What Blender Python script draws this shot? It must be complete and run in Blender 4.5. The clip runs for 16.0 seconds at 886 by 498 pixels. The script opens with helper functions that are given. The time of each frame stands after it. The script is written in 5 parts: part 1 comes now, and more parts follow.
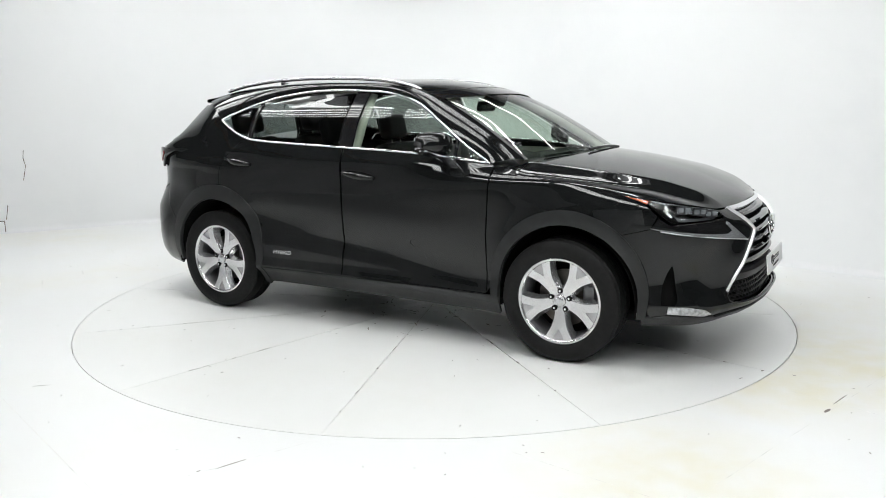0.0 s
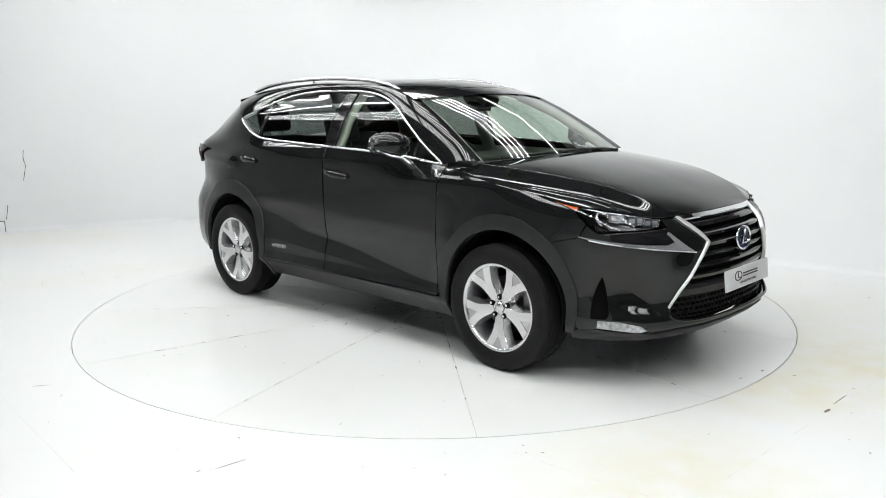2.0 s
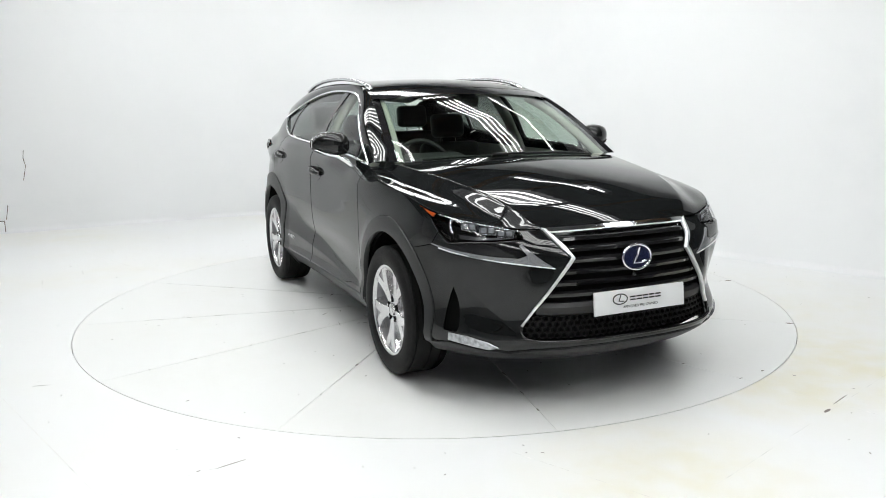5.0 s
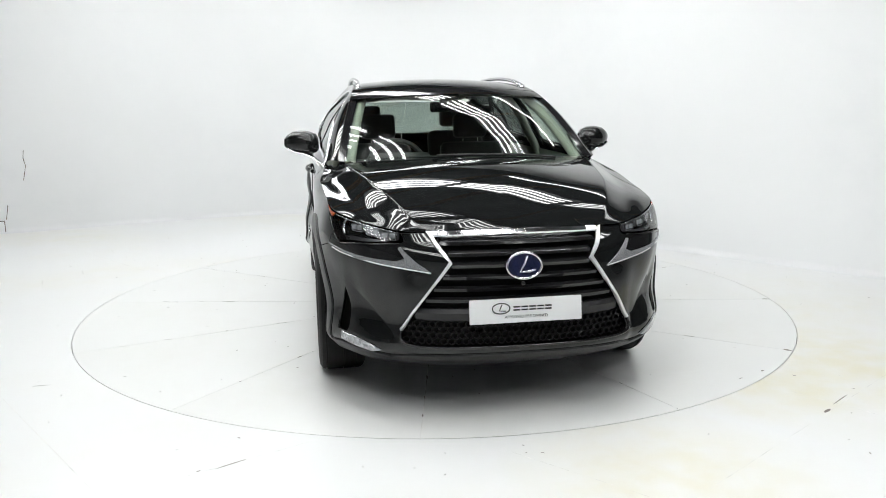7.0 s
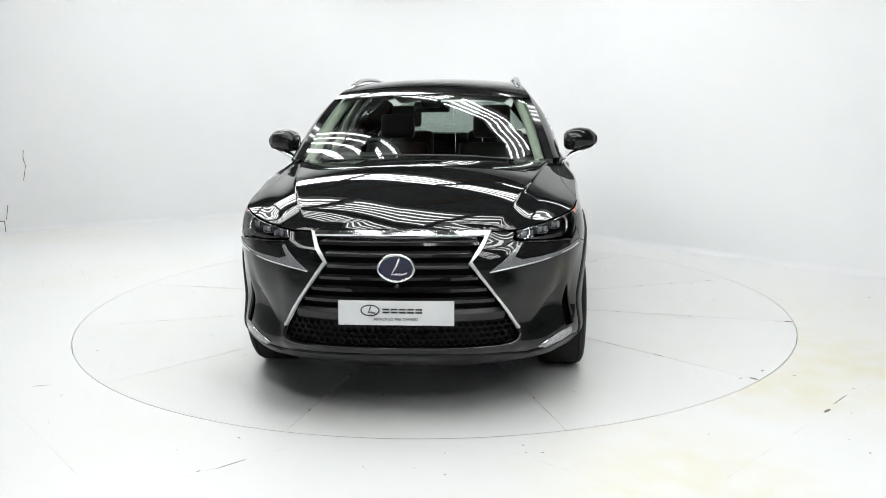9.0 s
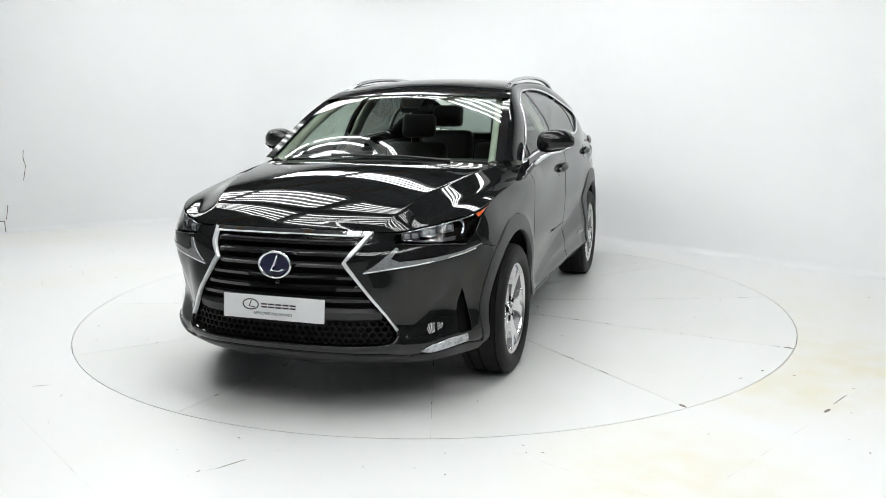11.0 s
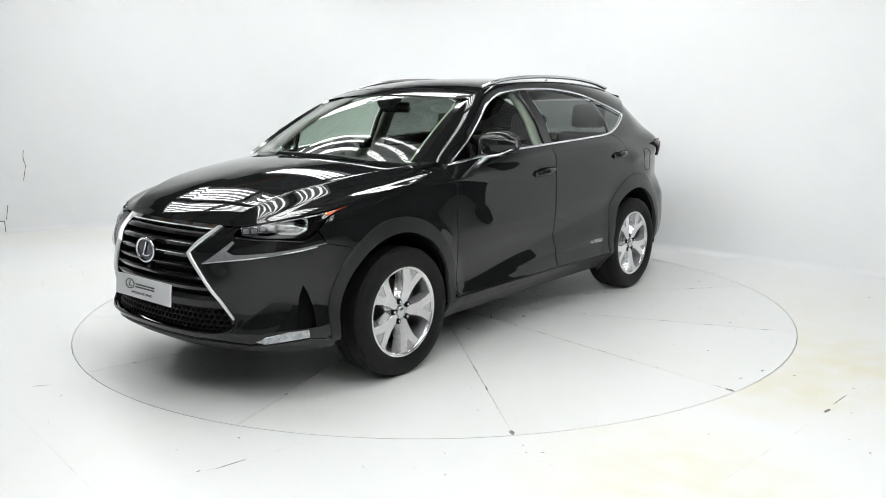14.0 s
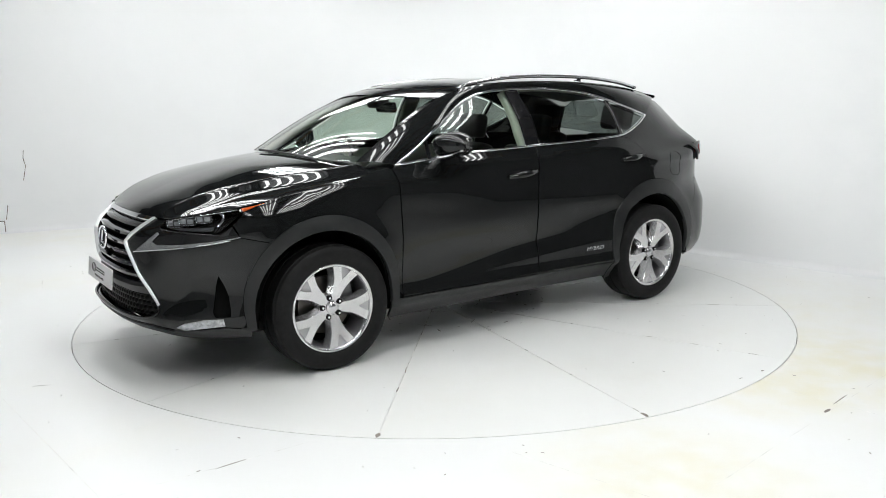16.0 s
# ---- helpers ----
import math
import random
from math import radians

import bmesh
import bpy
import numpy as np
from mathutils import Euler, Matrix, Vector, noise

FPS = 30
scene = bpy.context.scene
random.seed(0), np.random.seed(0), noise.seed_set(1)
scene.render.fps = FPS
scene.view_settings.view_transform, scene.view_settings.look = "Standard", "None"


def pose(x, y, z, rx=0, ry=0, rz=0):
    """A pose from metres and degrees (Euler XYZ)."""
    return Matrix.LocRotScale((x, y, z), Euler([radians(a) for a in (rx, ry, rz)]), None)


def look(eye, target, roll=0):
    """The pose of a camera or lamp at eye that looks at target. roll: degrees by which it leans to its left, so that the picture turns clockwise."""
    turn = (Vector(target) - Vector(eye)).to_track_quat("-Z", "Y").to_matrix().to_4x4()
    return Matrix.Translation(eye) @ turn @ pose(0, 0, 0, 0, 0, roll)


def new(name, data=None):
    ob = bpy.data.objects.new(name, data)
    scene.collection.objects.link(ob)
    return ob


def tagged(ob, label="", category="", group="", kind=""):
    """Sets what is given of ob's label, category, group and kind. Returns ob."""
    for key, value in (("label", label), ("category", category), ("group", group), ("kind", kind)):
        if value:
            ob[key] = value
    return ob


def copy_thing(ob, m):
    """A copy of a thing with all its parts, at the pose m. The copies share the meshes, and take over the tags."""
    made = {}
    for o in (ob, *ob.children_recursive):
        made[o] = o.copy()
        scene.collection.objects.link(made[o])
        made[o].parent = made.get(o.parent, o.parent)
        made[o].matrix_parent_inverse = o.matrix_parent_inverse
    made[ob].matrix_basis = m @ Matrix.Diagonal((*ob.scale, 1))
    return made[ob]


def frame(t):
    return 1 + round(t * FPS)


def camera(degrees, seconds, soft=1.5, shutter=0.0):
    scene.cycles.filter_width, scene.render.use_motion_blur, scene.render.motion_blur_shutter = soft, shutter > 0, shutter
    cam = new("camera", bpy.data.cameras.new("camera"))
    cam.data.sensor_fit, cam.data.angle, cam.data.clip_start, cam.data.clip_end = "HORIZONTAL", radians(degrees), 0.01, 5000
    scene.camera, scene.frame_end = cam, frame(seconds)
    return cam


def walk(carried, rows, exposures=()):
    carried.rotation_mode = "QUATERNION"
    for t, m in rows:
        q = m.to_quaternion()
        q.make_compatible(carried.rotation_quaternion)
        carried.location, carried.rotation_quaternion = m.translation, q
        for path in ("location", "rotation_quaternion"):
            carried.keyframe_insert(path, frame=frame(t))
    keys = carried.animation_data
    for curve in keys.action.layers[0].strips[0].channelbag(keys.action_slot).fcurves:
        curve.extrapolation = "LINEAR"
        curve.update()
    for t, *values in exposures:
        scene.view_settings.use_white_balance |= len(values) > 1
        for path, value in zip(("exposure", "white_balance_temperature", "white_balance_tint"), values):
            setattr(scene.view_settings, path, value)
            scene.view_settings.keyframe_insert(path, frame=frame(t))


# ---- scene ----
EYE = (0.0, -5.870, 1.496)
cam = camera(57.8, 16.0, soft=0.9)
STILL = look(EYE, (EYE[0] + 0.00999, EYE[1] + 0.98282, EYE[2] - 0.18429), -0.57)
walk(cam, [(0, STILL), (16, STILL)])

# ---- world and light ----
scene.view_settings.exposure = 0.0
world = bpy.data.worlds.new("world")
scene.world = world
world.use_nodes = True
world.node_tree.nodes["Background"].inputs[0].default_value = (0.6, 0.65, 0.7, 1)
world.node_tree.nodes["Background"].inputs[1].default_value = 0.05
TUBE_POWER = 15.7

# ---- materials ----


def mat(name, color, rough=0.5, metal=0.0, coat=0.0, vary=0.0, scale=8.0, bump=0.0, bump_scale=200.0, spec=0.5, rough_vary=0.0):
    m = bpy.data.materials.new(name)
    m.use_nodes = True
    nt = m.node_tree
    b = nt.nodes["Principled BSDF"]
    b.inputs["Base Color"].default_value = (*color, 1)
    b.inputs["Roughness"].default_value = rough
    b.inputs["Metallic"].default_value = metal
    b.inputs["Coat Weight"].default_value = coat
    b.inputs["Coat Roughness"].default_value = 0.02
    b.inputs["Specular IOR Level"].default_value = spec
    tc = nt.nodes.new("ShaderNodeTexCoord")
    if vary or rough_vary:
        n1 = nt.nodes.new("ShaderNodeTexNoise")
        n1.inputs["Scale"].default_value = scale
        n1.inputs["Detail"].default_value = 6
        nt.links.new(tc.outputs["Object"], n1.inputs["Vector"])
        if vary:
            hsv = nt.nodes.new("ShaderNodeMapRange")
            hsv.inputs["From Min"].default_value, hsv.inputs["From Max"].default_value = 0.3, 0.7
            hsv.inputs["To Min"].default_value, hsv.inputs["To Max"].default_value = 1 - vary, 1 + vary
            nt.links.new(n1.outputs["Fac"], hsv.inputs["Value"])
            mul = nt.nodes.new("ShaderNodeVectorMath")
            mul.operation = "SCALE"
            mul.inputs[0].default_value = color
            nt.links.new(hsv.outputs[0], mul.inputs["Scale"])
            nt.links.new(mul.outputs[0], b.inputs["Base Color"])
        if rough_vary:
            mr = nt.nodes.new("ShaderNodeMapRange")
            mr.inputs["From Min"].default_value, mr.inputs["From Max"].default_value = 0.3, 0.7
            mr.inputs["To Min"].default_value, mr.inputs["To Max"].default_value = rough - rough_vary, rough + rough_vary
            nt.links.new(n1.outputs["Fac"], mr.inputs["Value"])
            nt.links.new(mr.outputs[0], b.inputs["Roughness"])
    if bump:
        n2 = nt.nodes.new("ShaderNodeTexNoise")
        n2.inputs["Scale"].default_value = bump_scale
        n2.inputs["Detail"].default_value = 4
        nt.links.new(tc.outputs["Object"], n2.inputs["Vector"])
        bn = nt.nodes.new("ShaderNodeBump")
        bn.inputs["Strength"].default_value = bump
        bn.inputs["Distance"].default_value = 0.002
        nt.links.new(n2.outputs["Fac"], bn.inputs["Height"])
        nt.links.new(bn.outputs[0], b.inputs["Normal"])
    return m


def glass_mat(name, tint, base=0.055):
    m = bpy.data.materials.new(name)
    m.use_nodes = True
    nt = m.node_tree
    nt.nodes.clear()
    out = nt.nodes.new("ShaderNodeOutputMaterial")
    mix = nt.nodes.new("ShaderNodeMixShader")
    tr = nt.nodes.new("ShaderNodeBsdfTransparent")
    gl = nt.nodes.new("ShaderNodeBsdfGlossy")
    fr = nt.nodes.new("ShaderNodeLayerWeight")
    fr.inputs["Blend"].default_value = 0.5
    p5 = nt.nodes.new("ShaderNodeMath")
    p5.operation, p5.inputs[1].default_value = "POWER", 4.6
    ma = nt.nodes.new("ShaderNodeMath")
    ma.operation, ma.inputs[1].default_value, ma.inputs[2].default_value = "MULTIPLY_ADD", 1.0 - base, base
    nt.links.new(fr.outputs["Facing"], p5.inputs[0])
    nt.links.new(p5.outputs[0], ma.inputs[0])
    tr.inputs[0].default_value = (*tint, 1)
    gl.inputs["Roughness"].default_value = 0.0
    nt.links.new(ma.outputs[0], mix.inputs[0])
    nt.links.new(tr.outputs[0], mix.inputs[1])
    nt.links.new(gl.outputs[0], mix.inputs[2])
    nt.links.new(mix.outputs[0], out.inputs[0])
    return m


def glow_mat(name, color, power):
    m = bpy.data.materials.new(name)
    m.use_nodes = True
    b = m.node_tree.nodes["Principled BSDF"]
    b.inputs["Base Color"].default_value = (0.8, 0.8, 0.8, 1)
    b.inputs["Emission Color"].default_value = (*color, 1)
    b.inputs["Emission Strength"].default_value = power
    return m


PAINT = mat("black_paint", (0.008, 0.0088, 0.009), 0.5, 0.0, 1.0, bump=0.004, bump_scale=900, spec=0.0)
TRIM = mat("satin_trim", (0.017, 0.018, 0.0185), 0.36, bump=0.15, bump_scale=700, vary=0.15, scale=20, spec=0.4)
PLASTIC = mat("black_plastic", (0.012, 0.012, 0.013), 0.45, bump=0.1, bump_scale=600)
GLOSSBLACK = mat("gloss_black_plastic", (0.011, 0.011, 0.012), 0.06)
DARKPLASTIC = mat("deep_black_plastic", (0.006, 0.006, 0.0065), 0.4, spec=0.3)
VOID = mat("dark_cavity", (0.007, 0.007, 0.007), 0.9, spec=0.1)
RUBBER = mat("tyre_rubber", (0.009, 0.009, 0.009), 0.6, vary=0.25, scale=30, bump=0.3, bump_scale=300, spec=0.2)
CHROME = mat("chrome", (0.85, 0.86, 0.88), 0.07, 1.0)
SATIN = mat("satin_aluminium", (0.62, 0.63, 0.65), 0.25, 1.0, bump=0.02, bump_scale=500)
RIM = mat("machined_alloy", (0.72, 0.72, 0.73), 0.24, 0.9, vary=0.04, scale=40)
RIMDARK = mat("painted_alloy_grey", (0.22, 0.22, 0.23), 0.4, 0.7)
POCKET = mat("satin_alloy_grey", (0.50, 0.50, 0.51), 0.35, 0.8)
FOGLENS = mat("clear_fog_lens", (0.42, 0.43, 0.45), 0.12, 0.7, bump=1.0, bump_scale=45, vary=0.4, scale=50)
BEZEL = mat("lamp_bezel", (0.075, 0.077, 0.082), 0.22, 0.3)
PROJECTOR = mat("pale_projector_lens", (0.20, 0.21, 0.225), 0.12, coat=1.0, vary=0.3, scale=60)
SATINCHROME = mat("satin_chrome", (0.80, 0.81, 0.82), 0.30, 0.55, coat=0.5)
DISC = mat("brake_disc_steel", (0.13, 0.12, 0.11), 0.4, 0.9, vary=0.2, scale=25)
GLASS = glass_mat("clear_glass", (0.66, 0.74, 0.68))
TINT = glass_mat("privacy_glass", (0.23, 0.25, 0.24))
REARGLASS = glass_mat("tinted_rear_glass", (0.45, 0.50, 0.48))
LENS = glass_mat("lamp_lens", (0.93, 0.94, 0.95))
AMBER = mat("amber_plastic", (0.75, 0.11, 0.02), 0.15, coat=1.0)
RED = mat("red_lamp_plastic", (0.22, 0.010, 0.012), 0.12, coat=1.0)
LAMPGREY = mat("lamp_reflector", (0.55, 0.57, 0.60), 0.12, 0.9, bump=0.25, bump_scale=60)
DRLWHITE = mat("running_light_plastic", (0.20, 0.205, 0.215), 0.2, coat=0.8, vary=0.5, scale=160)
PLATE = mat("plate_silver", (0.78, 0.79, 0.80), 0.3, vary=0.03, scale=6)
INK = mat("black_print", (0.01, 0.01, 0.012), 0.4)
BLUE = mat("badge_blue", (0.012, 0.016, 0.055), 0.08, coat=1.0)
LEATHER = mat("black_leather", (0.02, 0.02, 0.021), 0.45, bump=0.2, bump_scale=250)
CABIN = mat("dark_cabin_plastic", (0.022, 0.022, 0.023), 0.6, bump=0.2, bump_scale=400)
BEIGE = mat("pale_headlining_fabric", (0.50, 0.50, 0.45), 0.9, vary=0.05, scale=30, bump=0.2, bump_scale=500)


def white_mat(name, base, rough, dirt, dirt_scale, warm, stains=()):
    m = mat(name, base, rough, bump=0.05, bump_scale=60)
    nt = m.node_tree
    b = nt.nodes["Principled BSDF"]
    tc = nt.nodes.new("ShaderNodeTexCoord")
    n1 = nt.nodes.new("ShaderNodeTexNoise")
    n1.inputs["Scale"].default_value = dirt_scale
    n1.inputs["Detail"].default_value = 8
    n2 = nt.nodes.new("ShaderNodeTexNoise")
    n2.inputs["Scale"].default_value = dirt_scale * 9
    n2.inputs["Detail"].default_value = 5
    for n in (n1, n2):
        nt.links.new(tc.outputs["Object"], n.inputs["Vector"])
    r1 = nt.nodes.new("ShaderNodeMapRange")
    r1.inputs["From Min"].default_value, r1.inputs["From Max"].default_value = 0.45, 0.75
    r1.inputs["To Min"].default_value, r1.inputs["To Max"].default_value = 0, dirt
    nt.links.new(n1.outputs["Fac"], r1.inputs["Value"])
    r2 = nt.nodes.new("ShaderNodeMapRange")
    r2.inputs["From Min"].default_value, r2.inputs["From Max"].default_value = 0.35, 0.65
    r2.inputs["To Min"].default_value, r2.inputs["To Max"].default_value = 0.4, 1.0
    nt.links.new(n2.outputs["Fac"], r2.inputs["Value"])
    mu = nt.nodes.new("ShaderNodeMath")
    mu.operation = "MULTIPLY"
    nt.links.new(r1.outputs[0], mu.inputs[0])
    nt.links.new(r2.outputs[0], mu.inputs[1])
    mx = nt.nodes.new("ShaderNodeMix")
    mx.data_type = "RGBA"
    mx.inputs["A"].default_value = (*base, 1)
    mx.inputs["B"].default_value = (*warm, 1)
    last = mu.outputs[0]
    for x, y, r in stains:
        ds = nt.nodes.new("ShaderNodeVectorMath")
        ds.operation = "DISTANCE"
        ds.inputs[1].default_value = (x, y, 0)
        nt.links.new(tc.outputs["Object"], ds.inputs[0])
        rr = nt.nodes.new("ShaderNodeMapRange")
        rr.inputs["From Min"].default_value, rr.inputs["From Max"].default_value = r, r * 0.3
        nt.links.new(ds.outputs["Value"], rr.inputs["Value"])
        m2 = nt.nodes.new("ShaderNodeMath")
        m2.operation = "MULTIPLY"
        nt.links.new(rr.outputs[0], m2.inputs[0])
        nt.links.new(r2.outputs[0], m2.inputs[1])
        m3 = nt.nodes.new("ShaderNodeMath")
        m3.operation = "MULTIPLY_ADD"
        m3.inputs[1].default_value = 0.75
        m3.use_clamp = True
        nt.links.new(m2.outputs[0], m3.inputs[0])
        nt.links.new(last, m3.inputs[2])
        last = m3.outputs[0]
    nt.links.new(last, mx.inputs["Factor"])
    nt.links.new(mx.outputs["Result"], b.inputs["Base Color"])
    return m


FLOORWHITE = white_mat("worn_white_floor_paint", (0.82, 0.83, 0.83), 0.32, 0.5, 0.55, (0.77, 0.74, 0.60), ((2.35, -1.55, 0.8), (0.95, -2.95, 0.75), (1.7, -1.95, 0.5)))
TABLEWHITE = white_mat("white_turntable_paint", (0.80, 0.81, 0.80), 0.28, 0.4, 0.8, (0.70, 0.69, 0.63))
WALLWHITE = white_mat("white_wall_paint", (0.81, 0.82, 0.826), 0.6, 0.3, 0.5, (0.68, 0.70, 0.72))
CRACK = mat("dusty_joint", (0.70, 0.695, 0.67), 0.8, vary=0.5, scale=14)
CHIP = mat("bare_chipped_board", (0.20, 0.18, 0.16), 0.8, vary=0.6, scale=14)
ROOFSHEET = mat("dark_roof_sheet", (0.10, 0.10, 0.105), 0.7, vary=0.3, scale=3)
TIMBER = mat("brown_timber", (0.16, 0.085, 0.04), 0.65, vary=0.3, scale=12)
TUBE = glow_mat("fluorescent_tube", (0.985, 1.0, 0.99), TUBE_POWER)
# dark and pale tones of the added walls, set for what the paint mirrors
UNSEENDARK = mat("dark_unseen_wall", (0.13, 0.13, 0.135), 0.7, vary=0.3, scale=2)
UNSEENPALE = mat("pale_unseen_wall", (0.78, 0.78, 0.785), 0.7, vary=0.1, scale=2)
FIXTURE = mat("grey_enamel", (0.16, 0.16, 0.165), 0.5)

# ---- mesh helpers ----
from mathutils import geometry


def mesh_of(name, verts, faces, normals=None, smooth=True):
    me = bpy.data.meshes.new(name)
    me.from_pydata([tuple(map(float, v)) for v in verts], [], [tuple(map(int, f)) for f in faces])
    me.update()
    me.polygons.foreach_set("use_smooth", [smooth] * len(me.polygons))
    if normals is not None:
        me.normals_split_custom_set_from_vertices([tuple(map(float, n)) for n in normals])
    return me


def put(name, me, material, parent=None, label=""):
    me.materials.append(material)
    ob = new(name, me)
    if parent is not None:
        ob.parent = parent
    if label:
        tagged(ob, label)
    return ob


def part(name, bm, material, parent=None, label="", smooth=False, angle=40):
    me = bpy.data.meshes.new(name)
    bmesh.ops.recalc_face_normals(bm, faces=bm.faces)
    bm.to_mesh(me)
    bm.free()
    me.polygons.foreach_set("use_smooth", [smooth] * len(me.polygons))
    if smooth:
        me.set_sharp_from_angle(angle=radians(angle))
    return put(name, me, material, parent, label)


def box_bm(size, m=Matrix(), bevel=0.0, segments=2, bm=None):
    keep = bm is not None
    b = bmesh.new()
    bmesh.ops.create_cube(b, size=1.0)
    bmesh.ops.scale(b, vec=size, verts=b.verts)
    if bevel:
        bmesh.ops.bevel(b, geom=b.edges[:], offset=bevel, segments=segments, profile=0.6, affect="EDGES")
    bmesh.ops.transform(b, matrix=m, verts=b.verts)
    if keep:
        tmp = bpy.data.meshes.new("tmp")
        b.to_mesh(tmp)
        b.free()
        bm.from_mesh(tmp)
        bpy.data.meshes.remove(tmp)
        return bm
    return b


def revolve(profile, n, closed=False):
    """Verts and faces of a profile of (r, y) turned about the y axis."""
    v, f = [], []
    k = len(profile)
    for i in range(n):
        a = 2 * math.pi * i / n
        v += [(r * math.cos(a), y, r * math.sin(a)) for r, y in profile]
    for i in range(n):
        j = (i + 1) % n
        for q in range(k if closed else k - 1):
            p = (q + 1) % k
            f.append((i * k + q, i * k + p, j * k + p, j * k + q))
    return v, f


def pchip(xk, yk, x):
    xk, yk, x = np.asarray(xk, float), np.asarray(yk, float), np.asarray(x, float)
    h = np.diff(xk)
    dl = np.diff(yk) / h
    m = np.zeros(len(xk))
    m[0], m[-1] = dl[0], dl[-1]
    for i in range(1, len(xk) - 1):
        if dl[i - 1] * dl[i] > 0:
            w1, w2 = 2 * h[i] + h[i - 1], h[i] + 2 * h[i - 1]
            m[i] = (w1 + w2) / (w1 / dl[i - 1] + w2 / dl[i])
    i = np.clip(np.searchsorted(xk, x) - 1, 0, len(xk) - 2)
    t = np.clip((x - xk[i]) / h[i], 0, 1)
    return ((1 + 2 * t) * (1 - t) ** 2 * yk[i] + t * (1 - t) ** 2 * h[i] * m[i] + t * t * (3 - 2 * t) * yk[i + 1] + t * t * (t - 1) * h[i] * m[i + 1])


def spline(pts, n, smooth=True):
    """n points along a smooth curve through pts."""
    p = np.array(pts, float)
    a = np.concatenate([[0], np.cumsum(np.linalg.norm(np.diff(p, axis=0), axis=1))])
    out = np.linspace(0, a[-1], n)
    if len(p) < 3:
        return np.stack([np.interp(out, a, p[:, i]) for i in range(p.shape[1])], 1)
    q = np.vstack([2 * p[0] - p[1], p, 2 * p[-1] - p[-2]])
    res = []
    for s in out:
        i = min(max(int(np.searchsorted(a, s)) - 1, 0), len(p) - 2)
        t = (s - a[i]) / (a[i + 1] - a[i])
        p0, p1, p2, p3 = q[i], q[i + 1], q[i + 2], q[i + 3]
        d1 = (p2 - p0) / max(np.linalg.norm(p2 - p0), 1e-6) * (a[i + 1] - a[i])
        d2 = (p3 - p1) / max(np.linalg.norm(p3 - p1), 1e-6) * (a[i + 1] - a[i])
        res.append((2 * t ** 3 - 3 * t * t + 1) * p1 + (t ** 3 - 2 * t * t + t) * d1 + (3 * t * t - 2 * t ** 3) * p2 + (t ** 3 - t * t) * d2)
    return np.array(res)


def inside(pts, poly):
    x, y = pts[:, 0], pts[:, 1]
    r = np.zeros(len(pts), bool)
    n = len(poly)
    for i in range(n):
        (x1, y1), (x2, y2) = poly[i], poly[(i + 1) % n]
        c = (y1 > y) != (y2 > y)
        if y1 != y2:
            r ^= c & (x < (x2 - x1) * (y - y1) / (y2 - y1) + x1)
    return r


def dense(poly, step):
    out = []
    n = len(poly)
    for i in range(n):
        a, b = np.array(poly[i]), np.array(poly[(i + 1) % n])
        k = max(1, int(np.ceil(np.linalg.norm(b - a) / step)))
        out += [a + (b - a) * j / k for j in range(k)]
    return np.array(out)


def tube(points, radius, n=8, closed=False, flat=1.0, up=(0, 0, 1)):
    """Verts and faces of a rod along points; flat squeezes it along up."""
    p = np.array(points, float)
    m = len(p)
    v, f = [], []
    for i in range(m):
        t = p[(i + 1) % m] - p[i - 1] if closed else p[min(i + 1, m - 1)] - p[max(i - 1, 0)]
        t = t / np.linalg.norm(t)
        side = np.cross(t, up)
        side = side / max(np.linalg.norm(side), 1e-6)
        w = np.cross(side, t)
        r = radius[i] if hasattr(radius, "__len__") else radius
        for k in range(n):
            a = 2 * math.pi * k / n
            v.append(p[i] + r * (math.cos(a) * side + flat * math.sin(a) * w))
    for i in range(m if closed else m - 1):
        j = (i + 1) % m
        for k in range(n):
            f.append((i * n + k, i * n + (k + 1) % n, j * n + (k + 1) % n, j * n + k))
    if not closed:
        f.append(tuple(range(n)))
        f.append(tuple((m - 1) * n + k for k in reversed(range(n))))
    return v, f


def rod(name, points, radius, material, parent=None, label="", n=8, closed=False, flat=1.0, up=(0, 0, 1)):
    v, f = tube(points, radius, n, closed, flat, up)
    return put(name, mesh_of(name, v, f), material, parent, label)


def grid_mesh(rows):
    """Verts and faces of a grid of points, row by row."""
    r = np.array(rows, float)
    n, m = r.shape[:2]
    f = [(i * m + j, i * m + j + 1, (i + 1) * m + j + 1, (i + 1) * m + j) for i in range(n - 1) for j in range(m - 1)]
    return r.reshape(-1, 3), f


# ---- studio ----
TABLE_R = 2.495


def arc_pts(r, n, a0=0.0, a1=2 * math.pi):
    return [(r * math.cos(a0 + (a1 - a0) * i / n), r * math.sin(a0 + (a1 - a0) * i / n)) for i in range(n + 1)]


